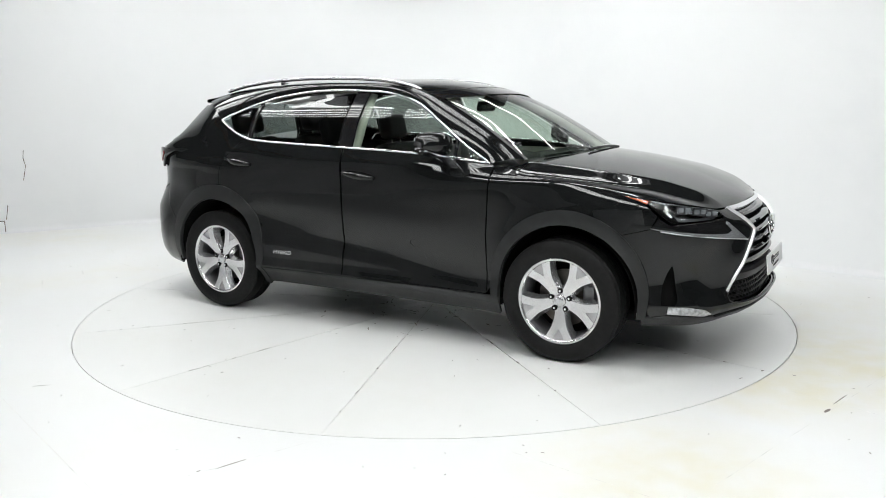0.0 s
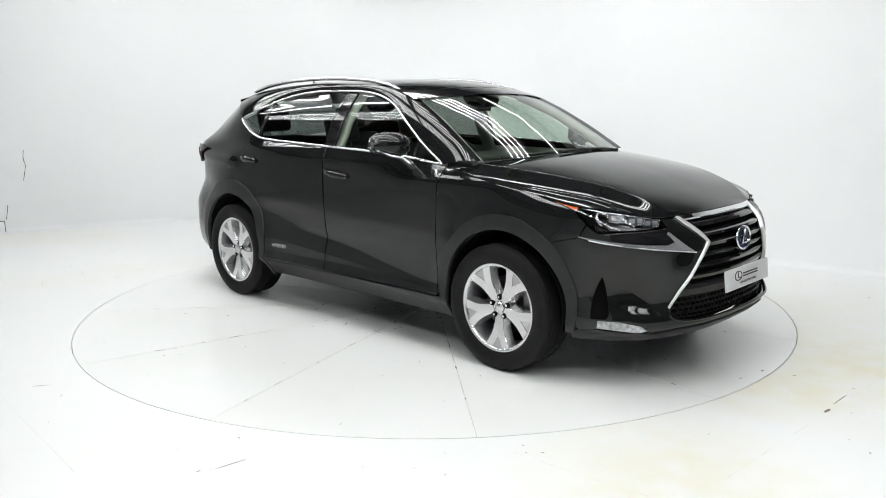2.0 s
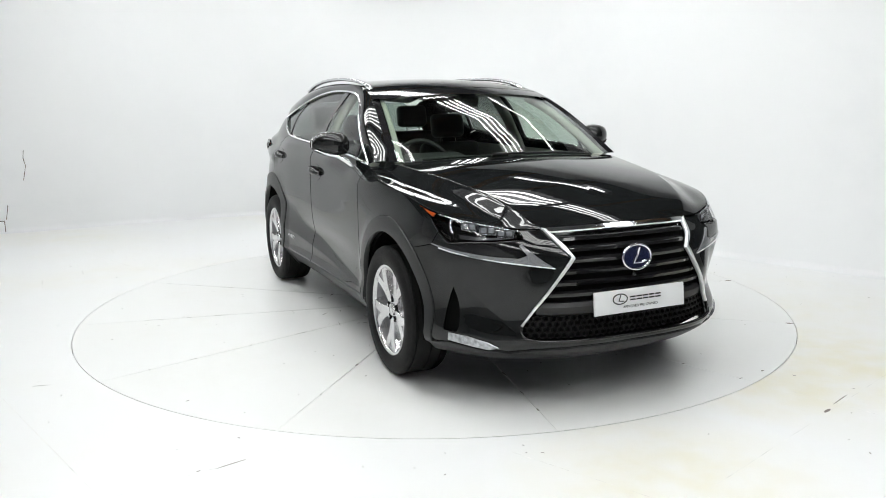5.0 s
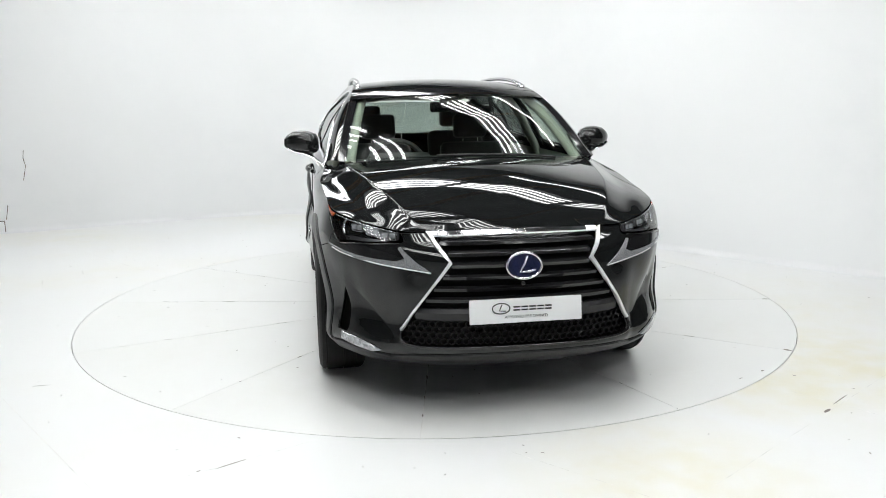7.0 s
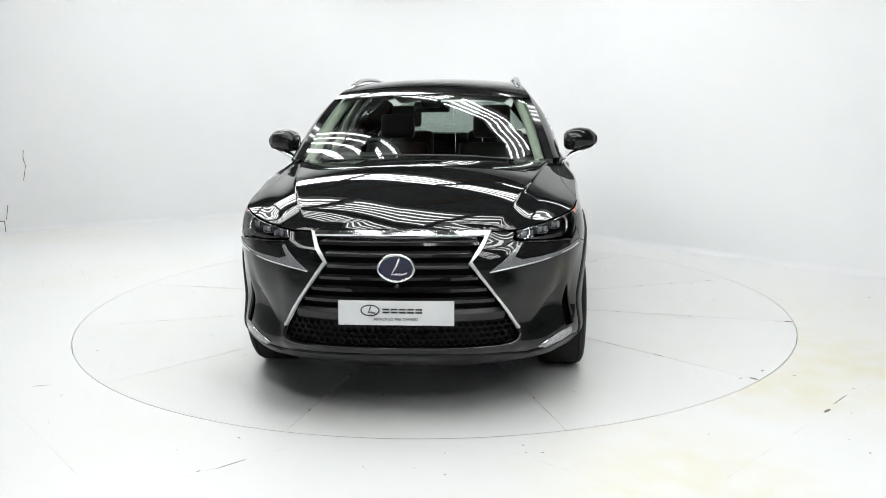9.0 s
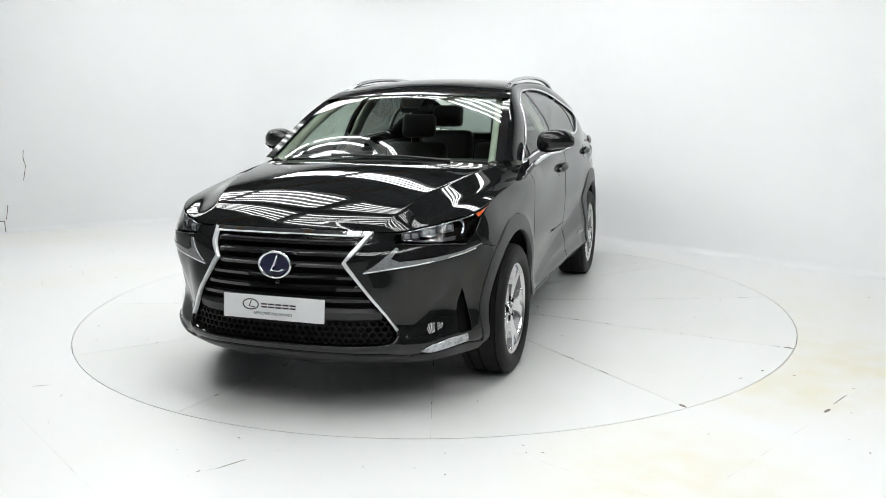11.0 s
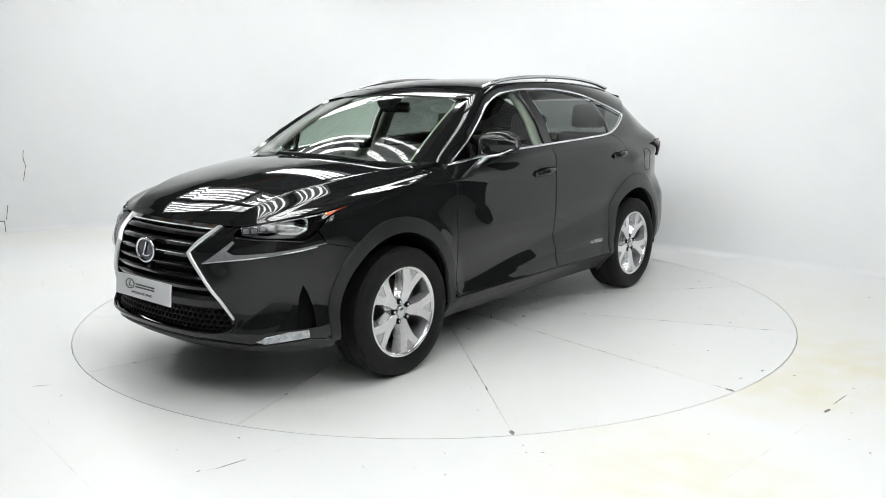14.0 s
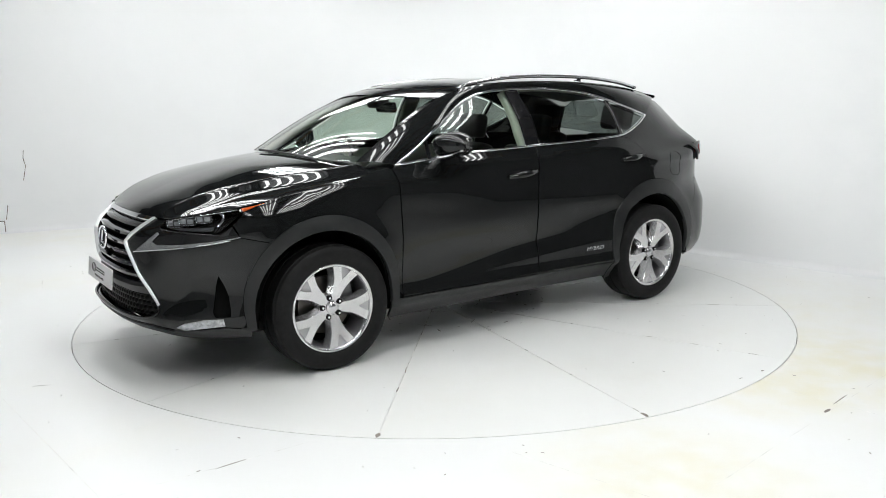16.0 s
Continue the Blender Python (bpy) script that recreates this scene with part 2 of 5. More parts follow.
def studio():
    # floor with a round hole for the turntable
    v, f = [], []
    n = 192
    for r in (TABLE_R + 0.0048, 2.9, 4.0, 7.0, 14.0):
        v += [(x, y, 0.0) for x, y in arc_pts(r, n)[:-1]]
    for k in range(4):
        for i in range(n):
            j = (i + 1) % n
            f.append((k * n + i, k * n + j, (k + 1) * n + j, (k + 1) * n + i))
    base = len(v)
    v += [(x, y, -0.03) for x, y in arc_pts(TABLE_R + 0.0048, n)[:-1]]
    for i in range(n):
        j = (i + 1) % n
        f.append((i, base + i, base + j, j))
    me = mesh_of("floor", v, f, smooth=False)
    tagged(put("floor", me, FLOORWHITE), "worn white painted studio floor with hairline joints", "floor", kind="structure")
    # pit below the turntable
    v, f = revolve([(0.001, 0), (TABLE_R + 0.05, 0)], 64)
    me = mesh_of("pit_floor", [(a, c, -0.03 + 0 * b) for a, b, c in v], f, smooth=False)
    tagged(put("pit_floor", me, VOID), "dark pit under the turntable", "floor", kind="structure")
    # the white walls: a curved cove run, one corner rounded behind the car
    cor = Vector((-1.13, 5.43))
    dl, dr = Vector((-0.889, -0.458)), Vector((0.703, -0.711))
    run = [cor + dl * 9.0, cor + dl * 6.0]
    a, b = cor + dl * 2.0, cor + dr * 2.0
    run.append(cor + dl * 3.4)
    for i in range(13):
        t = i / 12
        run.append(a * (1 - t) ** 2 + cor * 2 * t * (1 - t) + b * t * t)
    run += [cor + dr * 4.0, cor + dr * 7.7]
    wall("wall_back", run, 3.6, 0.06)
    # plain unseen walls that close the studio behind the camera; their tones shape reflections
    end_l, end_r = run[0], run[-1]
    wall("wall_front", [end_r + Vector((0.1, 0)), end_r + Vector((4.0, 0.4)), Vector((end_r.x + 4.0, -9.5)), Vector((-0.5, -9.5))], 4.3, 0.02, UNSEENDARK, "unseen dark grey wall that closes the studio and darkens the car's reflections")
    wall("wall_left", [Vector((-0.5, -9.5)), Vector((end_l.x - 1.0, -9.5)), end_l - Vector((1.0, 0.6)), end_l], 4.3, 0.02, UNSEENPALE, "unseen pale wall beside the camera that brightens the car's flank")
    # dark roof with purlins
    bm = box_bm((26, 26, 0.1), pose(0, -1, 4.45))
    tagged(part("ceiling", bm, ROOFSHEET), "dark corrugated roof sheet over the studio", "ceiling", kind="structure")


def wall(name, run, height, cove, material=None, label="smooth white painted studio wall"):
    """A wall along a run of plan points, with a small cove at its foot."""
    prof = [(-0.12, 0.0), (-0.12, height), (0.0, height), (0.0, cove)]
    prof += [(cove - cove * math.cos(a), cove - cove * math.sin(a)) for a in (radians(30), radians(60), radians(90))]
    rows = []
    n = len(run)
    for i in range(n):
        d = (run[min(i + 1, n - 1)] - run[max(i - 1, 0)]).normalized()
        nrm = Vector((-d.y, d.x))
        if nrm.dot(Vector((0, -1)) - run[i]) < 0:
            nrm = -nrm
        rows.append([(run[i].x + nrm.x * o, run[i].y + nrm.y * o, z + (0.001 if o > 0 else 0)) for o, z in prof])
    v, f = grid_mesh(rows)
    me = mesh_of(name, v, f, smooth=True)
    me.set_sharp_from_angle(angle=radians(35))
    tagged(put(name, me, material or WALLWHITE), label, "wall", kind="structure")


studio()


def light_bank(x, y, z, length, count, gap, turn):
    bank = new("ceiling_light")
    bank.matrix_world = pose(x, y, z, 0, 0, turn)
    bm = bmesh.new()
    box_bm((length + 0.06, count * gap + 0.06, 0.03), pose(0, 0, 0.055), bm=bm)
    for sg in (1, -1):
        box_bm((length + 0.10, 0.006, 0.13), pose(0, sg * (count * gap / 2 + 0.04), 0.02), bm=bm)
        box_bm((0.006, count * gap + 0.08, 0.13), pose(sg * (length / 2 + 0.05), 0, 0.02), bm=bm)
    part("fixture_tray", bm, FIXTURE, bank)
    for i in range(count):
        o = (i - (count - 1) / 2) * gap
        v, f = tube([(-length / 2, o, 0), (length / 2, o, 0)], 0.02, 8)
        put("tube", mesh_of("tube", v, f), TUBE, bank, "glowing white fluorescent tube")
    tagged(bank, "bank of parallel glowing white fluorescent tubes overhead, some banks added as fill", "light", "light banks")


# rows of banks, parallel to the wall beside the car
# Added floor fill: row -3.5, banks near u 6, and -1.75 at u 4.
for v_row, u_list in ((2.25, (-0.1,)), (1.1, (-3.8, -1.85, 0.1, 2.05)), (-0.85, (-3.85, -1.9, 0.15, 2.1, 4.05, 6.0)), (-1.75, (-3.8, -1.85, 0.1, 2.05, 4.0, 5.95)), (-3.5, (0.65, 2.6, 4.6))):
    for u in u_list:
        light_bank(0.68 * u + 0.73 * v_row, -0.73 * u + 0.68 * v_row, 3.5, 1.75, 1 if v_row > 2 else 3 if v_row > 1 and u > 2 else 4 if v_row > 1 else 5, 0.125, -47)


def purlins():
    """Roof beams over the light banks."""
    for i in range(9):
        u = -5.2 + 1.6 * i
        m = pose(0.68 * u, -0.73 * u, 4.30, 0, 0, 43)
        tagged(part("roof_beam", box_bm((15.0, 0.09, 0.18), m, 0.006), TIMBER), "brown timber roof beam", "beam", "roof beams")


purlins()

# ---- turntable ----


def turntable():
    table = new("turntable")
    tagged(table, "white painted round turntable of twelve wedge panels", "turntable")
    n = 12
    v, f = [], []
    a1 = radians(30)
    rim = arc_pts(TABLE_R, n, 0.0, a1)
    # one wedge, its long edges drawn back by a hairline
    cut = 0.0008
    pts = []
    for x, y in [(0.02, 0.005)] + rim:
        ang = math.atan2(y, x)
        r = math.hypot(x, y)
        lim = cut / max(r, 0.05)
        ang = min(max(ang, lim), a1 - lim)
        pts.append((r * math.cos(ang), r * math.sin(ang)))
    k = len(pts)
    v = [(x, y, 0.0) for x, y in pts] + [(x, y, -0.025) for x, y in pts]
    f = [tuple(range(k)), tuple(reversed(range(k, 2 * k)))] + [(i, k + i, k + (i + 1) % k, (i + 1) % k) for i in range(k)]
    me = mesh_of("panel", v, f, smooth=False)
    me.materials.append(TABLEWHITE)
    for i in range(n):
        ob = new("panel", me)
        ob.parent = table
        ob.rotation_euler[2] = radians(18.8 + 30 * i)
    # bed just below the panels, so that the joints are shallow
    v, f = revolve([(0.001, 0), (TABLE_R - 0.004, 0)], 96)
    put("bed", mesh_of("bed", [(x, z, -0.006) for x, y, z in v], f, smooth=False), CRACK, table)
    rng = random.Random(4)
    spots = []
    for i in range(12):
        a = radians(18.8 + 30 * i)
        for _ in range(rng.randint(5, 9)):
            spots.append((a, rng.uniform(0.5, 2.4), rng.uniform(0.01, 0.10) ** 1.2, rng.uniform(0.002, 0.006)))
        if i in (1, 2):
            spots.append((a, 2.465, 0.035, 0.015))
    tagged(put("hatch_joint", chips([(.33 * math.cos(q), .33 * math.sin(q), q + 1.57, .030, rng.uniform(.002, .006)) for q in np.linspace(0, 6.28, 44) if rng.random() < .8], rng), CHIP, table, "worn round joint at the centre of the turntable"), kind="stuff")
    for _ in range(70):
        spots.append((rng.uniform(0, 6.28), 0.9 * rng.random() ** 0.5, rng.uniform(0.008, 0.04), rng.uniform(0.003, 0.008)))
    for _ in range(70):
        spots.append((rng.uniform(0, 6.28), 2.4 * rng.random() ** 0.5, rng.uniform(0.004, 0.014), rng.uniform(0.003, 0.006)))
    tagged(put("paint_chips", chips([(r * math.cos(a), r * math.sin(a), a + rng.uniform(-.12, .12) if r > 0.9 else rng.uniform(0, 3.1), ln, wd) for a, r, ln, wd in spots], rng), CHIP, table, "small dark paint chips along the joints"), kind="stuff")
    return table


def chips(spots, rng):
    """Small ragged flakes (x, y, turn, length, width) a hair above the floor."""
    v, f = [], []
    for x, y, a, ln, wd in spots:
        k = len(v)
        n = 8
        for i in range(n):
            t = 2 * math.pi * i / n
            u, w = ln * math.cos(t) * rng.uniform(.6, 1.0), wd * math.sin(t) * rng.uniform(.3, 1.0)
            v.append((x + u * math.cos(a) - w * math.sin(a), y + u * math.sin(a) + w * math.cos(a), 0.0012))
        f.append(tuple(range(k, k + n)))
    return mesh_of("paint_chips", v, f, smooth=False)


def floor_marks():
    """Board joints, flakes and scuffs in the fixed floor."""
    rng = random.Random(9)
    lines = [((-2.24, -1.92), (-1.3, -3.0)), ((-1.26, -3.0), (-.55, -2.50)), ((1.01, -3.04), (2.6, -1.60)), ((.24, -2.58), (.95, -3.18)),
             ((1.71, -1.84), (2.1, -2.30)), ((-2.9, -1.55), (-2.24, -1.92)), ((-4.4, 1.2), (-3.0, 1.9)), ((-2.6, 1.2), (-3.6, 2.2)), ((2.6, -1.6), (3.4, -0.9))]
    spots, joints = [], []
    for (x0, y0), (x1, y1) in lines:
        ln = math.hypot(x1 - x0, y1 - y0)
        a = math.atan2(y1 - y0, x1 - x0)
        t = 0.0
        while t < ln:
            w = rng.uniform(0.03, 0.14)
            if rng.random() < 0.85:
                q = (t + w / 2) / ln
                joints.append((x0 + (x1 - x0) * q, y0 + (y1 - y0) * q, a + rng.uniform(-.03, .03), w * .62, rng.uniform(.0008, .0020)))
            t += w
    for x, y, a, ln, wd in ((1.88, -2.24, .74, .05, .012), (-.86, -2.72, .70, .10, .005), (1.64, -1.77, .6, .02, .006), (2.01, -2.10, .75, .12, .004), (-2.12, -1.74, .2, .06, .005), (1.80, -1.66, .5, .02, .008)):
        spots.append((x, y, a, ln, wd))
    for _ in range(170):
        r, a = rng.uniform(2.55, 4.2), rng.uniform(0, 6.28)
        spots.append((r * math.cos(a), r * math.sin(a), rng.uniform(0, 3.1), rng.uniform(.003, .014), rng.uniform(.002, .006)))
    tagged(put("floor_joints", chips(joints, rng), CRACK), "faint broken joint lines between the white floor boards", "floor joints", kind="stuff")
    tagged(put("floor_chips", chips(spots, rng), CHIP), "dark paint chips and hairline joints in the white floor", "paint chips", kind="stuff")


TABLE = turntable()
floor_marks()

# ---- car body surface ----
# The side surface runs round the car: s is the way along the plan outline from the nose, z the height.
OUT = [(2.30, 0.0), (2.293, 0.2), (2.262, 0.38), (2.19, 0.54), (2.075, 0.69), (1.94, 0.79), (1.76, 0.865), (1.5, 0.90),
       (1.2, 0.915), (0.8, 0.915), (0.2, 0.91), (-0.4, 0.91), (-1.0, 0.917), (-1.4, 0.905), (-1.75, 0.86), (-2.0, 0.79),
       (-2.16, 0.65), (-2.24, 0.4), (-2.26, 0.0)]
_full = [(x, -y) for x, y in reversed(OUT[1:4])] + OUT + [(x, -y) for x, y in reversed(OUT[-4:-1])]
_c = spline(_full, 4001)
_i0 = int(np.argmin(np.abs(_c[:2000, 1])))
_i1 = 2000 + int(np.argmin(np.abs(_c[2000:, 1])))
_arc = np.concatenate([[0], np.cumsum(np.linalg.norm(np.diff(_c, axis=0), axis=1))])
_arc -= _arc[_i0]
S_END = _arc[_i1]
_t = np.gradient(_c, _arc, axis=0)
_t = _t / np.linalg.norm(_t, axis=1)[:, None]
_n = np.stack([_t[:, 1], -_t[:, 0]], 1)
if _n[_i0, 0] < 0:
    _n = -_n


def sx(x):
    """s of a place x on the flank."""
    i = slice(_i0 + 20, _i1 - 20)
    return float(np.interp(-x, -_c[i, 0], _arc[i]))


def sy(y):
    """s of a place y on the nose."""
    i = slice(_i0, _i0 + 700)
    return float(np.interp(y, _c[i, 1], _arc[i]))


PROFILES = [
    (0.0, ((.18, -.30), (.25, -.12), (.30, -.03), (.36, .02), (.46, 0), (.62, 0), (.74, -.008), (.80, -.04), (.88, -.125), (1.0, -.3), (1.64, -1))),
    (sy(.42), ((.18, -.30), (.25, -.12), (.30, -.03), (.36, .02), (.46, 0), (.62, -.005), (.74, -.008), (.80, -.03), (.875, -.115), (1.0, -.28), (1.64, -.9))),
    (sy(.60), ((.18, -.22), (.26, -.08), (.31, -.01), (.36, .02), (.47, -.01), (.62, -.01), (.75, 0), (.80, -.01), (.88, -.065), (1.0, -.20), (1.64, -.8))),
    (sy(.74), ((.18, -.18), (.26, -.05), (.32, .01), (.37, .02), (.5, -.01), (.62, .005), (.75, .02), (.82, .015), (.89, -.02), (.94, -.06), (1.0, -.12), (1.64, -.7))),
    (sx(1.75), ((.18, -.14), (.27, -.03), (.34, .015), (.5, .005), (.7, .015), (.82, .02), (.9, .01), (.96, -.015), (1.0, -.045), (1.1, -.12), (1.64, -.5))),
    (sx(1.33), ((.18, -.1), (.3, 0), (.5, .01), (.8, .010), (.9, .001), (.98, -.015), (1.04, -.04), (1.1, -.09), (1.64, -.45))),
    (sx(.85), ((.18, -.12), (.26, -.06), (.33, -.005), (.45, -.02), (.6, -.006), (.72, .000), (.85, .002), (.95, .004), (1.0, .002), (1.10, -.066), (1.12, -.08), (1.34, -.168), (1.55, -.31), (1.64, -.38))),
    (sx(.1), ((.18, -.12), (.26, -.06), (.33, -.005), (.42, -.03), (.55, -.03), (.66, -.008), (.75, -.002), (.85, -.003), (.95, -.005), (1.04, -.008), (1.095, -.012), (1.165, -.053), (1.19, -.068), (1.37, -.158), (1.55, -.30), (1.64, -.38))),
    (sx(-.9), ((.18, -.12), (.26, -.06), (.33, -.005), (.45, -.015), (.55, -.015), (.7, -.014), (.8, -.003), (.9, -.004), (.99, -.008), (1.08, -.018), (1.15, -.036), (1.21, -.08), (1.36, -.150), (1.5, -.27), (1.64, -.38))),
    (sx(-1.5), ((.18, -.1), (.3, 0), (.6, .015), (.85, .015), (.95, 0), (1.05, -.03), (1.15, -.065), (1.3, -.125), (1.5, -.28), (1.64, -.40))),
    (sx(-2.0), ((.18, -.15), (.30, -.01), (.38, .025), (.5, .038), (.68, .034), (.78, .0), (.88, -.035), (1.0, -.035), (1.14, -.03), (1.25, -.15), (1.45, -.36), (1.64, -.55))),
    (S_END, ((.18, -.15), (.30, -.01), (.4, .04), (.66, .045), (.78, 0), (.9, -.05), (1.1, -.11), (1.25, -.28), (1.47, -.52), (1.64, -.62))),
]
ZG = np.linspace(0.18, 1.64, 220)
SG = np.linspace(-0.1, S_END + 0.1, 620)


def smooth01(t):
    t = np.clip(t, 0, 1)
    return t * t * (3 - 2 * t)


def _offsets():
    tab = np.array([pchip([p[0] for p in pr], [p[1] for p in pr], ZG) for _, pr in PROFILES])
    ss = np.array([s for s, _ in PROFILES])
    d = np.stack([pchip(ss, tab[:, k], np.abs(SG)) for k in range(len(ZG))], 1)
    k = np.exp(-np.linspace(-2, 2, 9) ** 2)
    k = k / k.sum()
    pad = np.pad(d, ((4, 4), (0, 0)), mode="edge")
    d = sum(pad[i:i + len(SG)] * k[i] for i in range(9))
    pad = np.pad(d, ((0, 0), (4, 4)), mode="reflect", reflect_type="odd")
    d = sum(pad[:, i:i + len(ZG)] * k[i] for i in range(9))
    S, Z = np.meshgrid(SG, ZG, indexing="ij")
    X = np.interp(S, _arc, _c[:, 0])
    side = (S > sx(1.5)) & (S < sx(-1.6))
    # wheel-arch swell
    for cx in (1.36, -1.33):
        r = np.hypot(X - cx, Z - 0.36)
        d = d + np.where(side | (np.abs(X) > 1.4), 0.010 * (1 - smooth01((r - 0.45) / 0.14)) * smooth01((1.0 - Z) / 0.2), 0) * (S > sx(2.0))
    # shoulder swellings over the rear and front wheels
    for x0, x1, zc, h in ((-1.15, -2.05, 1.03, .026), (1.45, .55, 1.03, .008)):
        w = smooth01((x0 - X) / .25) * smooth01((X - x1) / .25)
        d = d + h * w * np.exp(-((Z - zc - .05 * (x0 - X)) / .045) ** 2) * (S > sx(1.6)) * (S < S_END - .35)
    # hollow beside the fog lamps and the brow over it
    u = S - sy(.70)
    d = d - 0.008 * np.exp(-(u / 0.16) ** 2) * np.exp(-((Z - 0.52) / 0.13) ** 2)
    # folded scoop that falls from beside the slot to the corner of the mouth
    q = Z - (0.398 + (S - 0.61) * 0.77)
    groove = np.where(q > 0, np.exp(-np.maximum(q, 0) / 0.10), np.clip(1 + q / 0.14, 0, 1))
    d = d - 0.015 * groove * smooth01((S - 0.56) / 0.08) * smooth01((0.93 - S) / 0.10)
    d = d + 0.012 * np.exp(-((S - sy(.52)) / 0.10) ** 2) * np.exp(-((Z - 0.62) / 0.07) ** 2)
    return d


DG = _offsets()


def _cubic(t):
    return (-.5 * t + t * t - .5 * t ** 3, 1 - 2.5 * t * t + 1.5 * t ** 3, .5 * t + 2 * t * t - 1.5 * t ** 3, -.5 * t * t + .5 * t ** 3)


def wedge_lines(x):
    """Upper edge, height and depth of the ledge over the sill that rises towards the rear wheel."""
    return np.interp(x, (-1.05, 0.85), (0.715, 0.40)), np.interp(x, (-1.05, 0.85), (0.17, 0.025)), np.interp(x, (-1.1, -0.8, 0.8, 0.9), (0.045, 0.042, 0.005, 0.0))


def wedge(x, z):
    zt, wd, h = wedge_lines(x)
    r = (zt - z) / wd
    k = 0.06
    ramp = k * (np.logaddexp(0, r / k) - np.logaddexp(0, (r - 1) / k))
    fade = smooth01((x + 1.6) / 0.3)
    return h * ramp * smooth01((z - 0.31) / 0.05) * fade


def flank(s, z, off=0.0):
    """Places of the side surface (left side, y > 0)."""
    s, z = np.asarray(s, float), np.asarray(z, float)
    fs = np.clip((s - SG[0]) / (SG[1] - SG[0]), 1, len(SG) - 3)
    fz = np.clip((z - ZG[0]) / (ZG[1] - ZG[0]), 1, len(ZG) - 3)
    i, j = fs.astype(int), fz.astype(int)
    wa, wb = _cubic(fs - i), _cubic(fz - j)
    d = sum(wa[p] * wb[q] * DG[i + p - 1, j + q - 1] for p in range(4) for q in range(4)) + off
    cx, cy = np.interp(s, _arc, _c[:, 0]), np.interp(s, _arc, _c[:, 1])
    d = d + wedge(cx, z) * (cy > 0.8)
    nx, ny = np.interp(s, _arc, _n[:, 0]), np.interp(s, _arc, _n[:, 1])
    return np.stack([cx + nx * d, cy + ny * d, z], -1)


# the shoulder, where the flank ends and the bonnet and wing tops begin
K_S = [0, sy(.25), sy(.42), sy(.55), sy(.68), sx(1.9), sx(1.62), sx(1.2), sx(.92), sx(.7)]
K_Z = [.885, .882, .878, .885, .91, .942, .99, 1.055, 1.105, 1.125]


def shoulder(s):
    return pchip(K_S, K_Z, s)


_ks = np.linspace(0, sx(.75), 300)
_kp = flank(_ks, shoulder(_ks))
_o = np.argsort(_kp[:, 0])


def ridge_y(x):
    """Half width of the folded edge on the bonnet."""
    return np.interp(x, (0.9, 1.12, 1.65, 1.95, 2.05, 2.13), (0.765, 0.73, 0.625, 0.53, 0.49, 0.44))


def top(x, y):
    """Bonnet and wing tops."""
    x, y = np.asarray(x, float), np.asarray(y, float)
    yk = np.interp(x, _kp[_o, 0], _kp[_o, 1])
    zk = np.interp(x, _kp[_o, 0], _kp[_o, 2])
    zc = pchip([0.7, 1.0, 1.2, 1.47, 1.77, 2.0, 2.12, 2.20], [1.20, 1.185, 1.168, 1.135, 1.07, .985, .925, .872], x)
    r = np.abs(y) / np.maximum(yk, 0.05)
    z = zc - (zc - zk) * np.clip(r, 0, 1.2) ** 2.15
    # folded edge from the screen pillar to the corner of the grille, with a valley outside it
    fade = smooth01((2.17 - x) / 0.22) * smooth01((x - 0.9) / 0.2)
    q = np.abs(y) - ridge_y(x)
    k = 0.006
    fold = np.sqrt(q * q + k * k)
    tent = np.where(q < 0, np.exp(-fold / 0.22), np.exp(-fold / 0.06))
    valley = np.exp(-((q - 0.11) / 0.06) ** 2)
    z = z + fade * (0.020 * tent - 0.010 * valley) * (r < 1.05)
    return np.stack([x, y, z], -1)


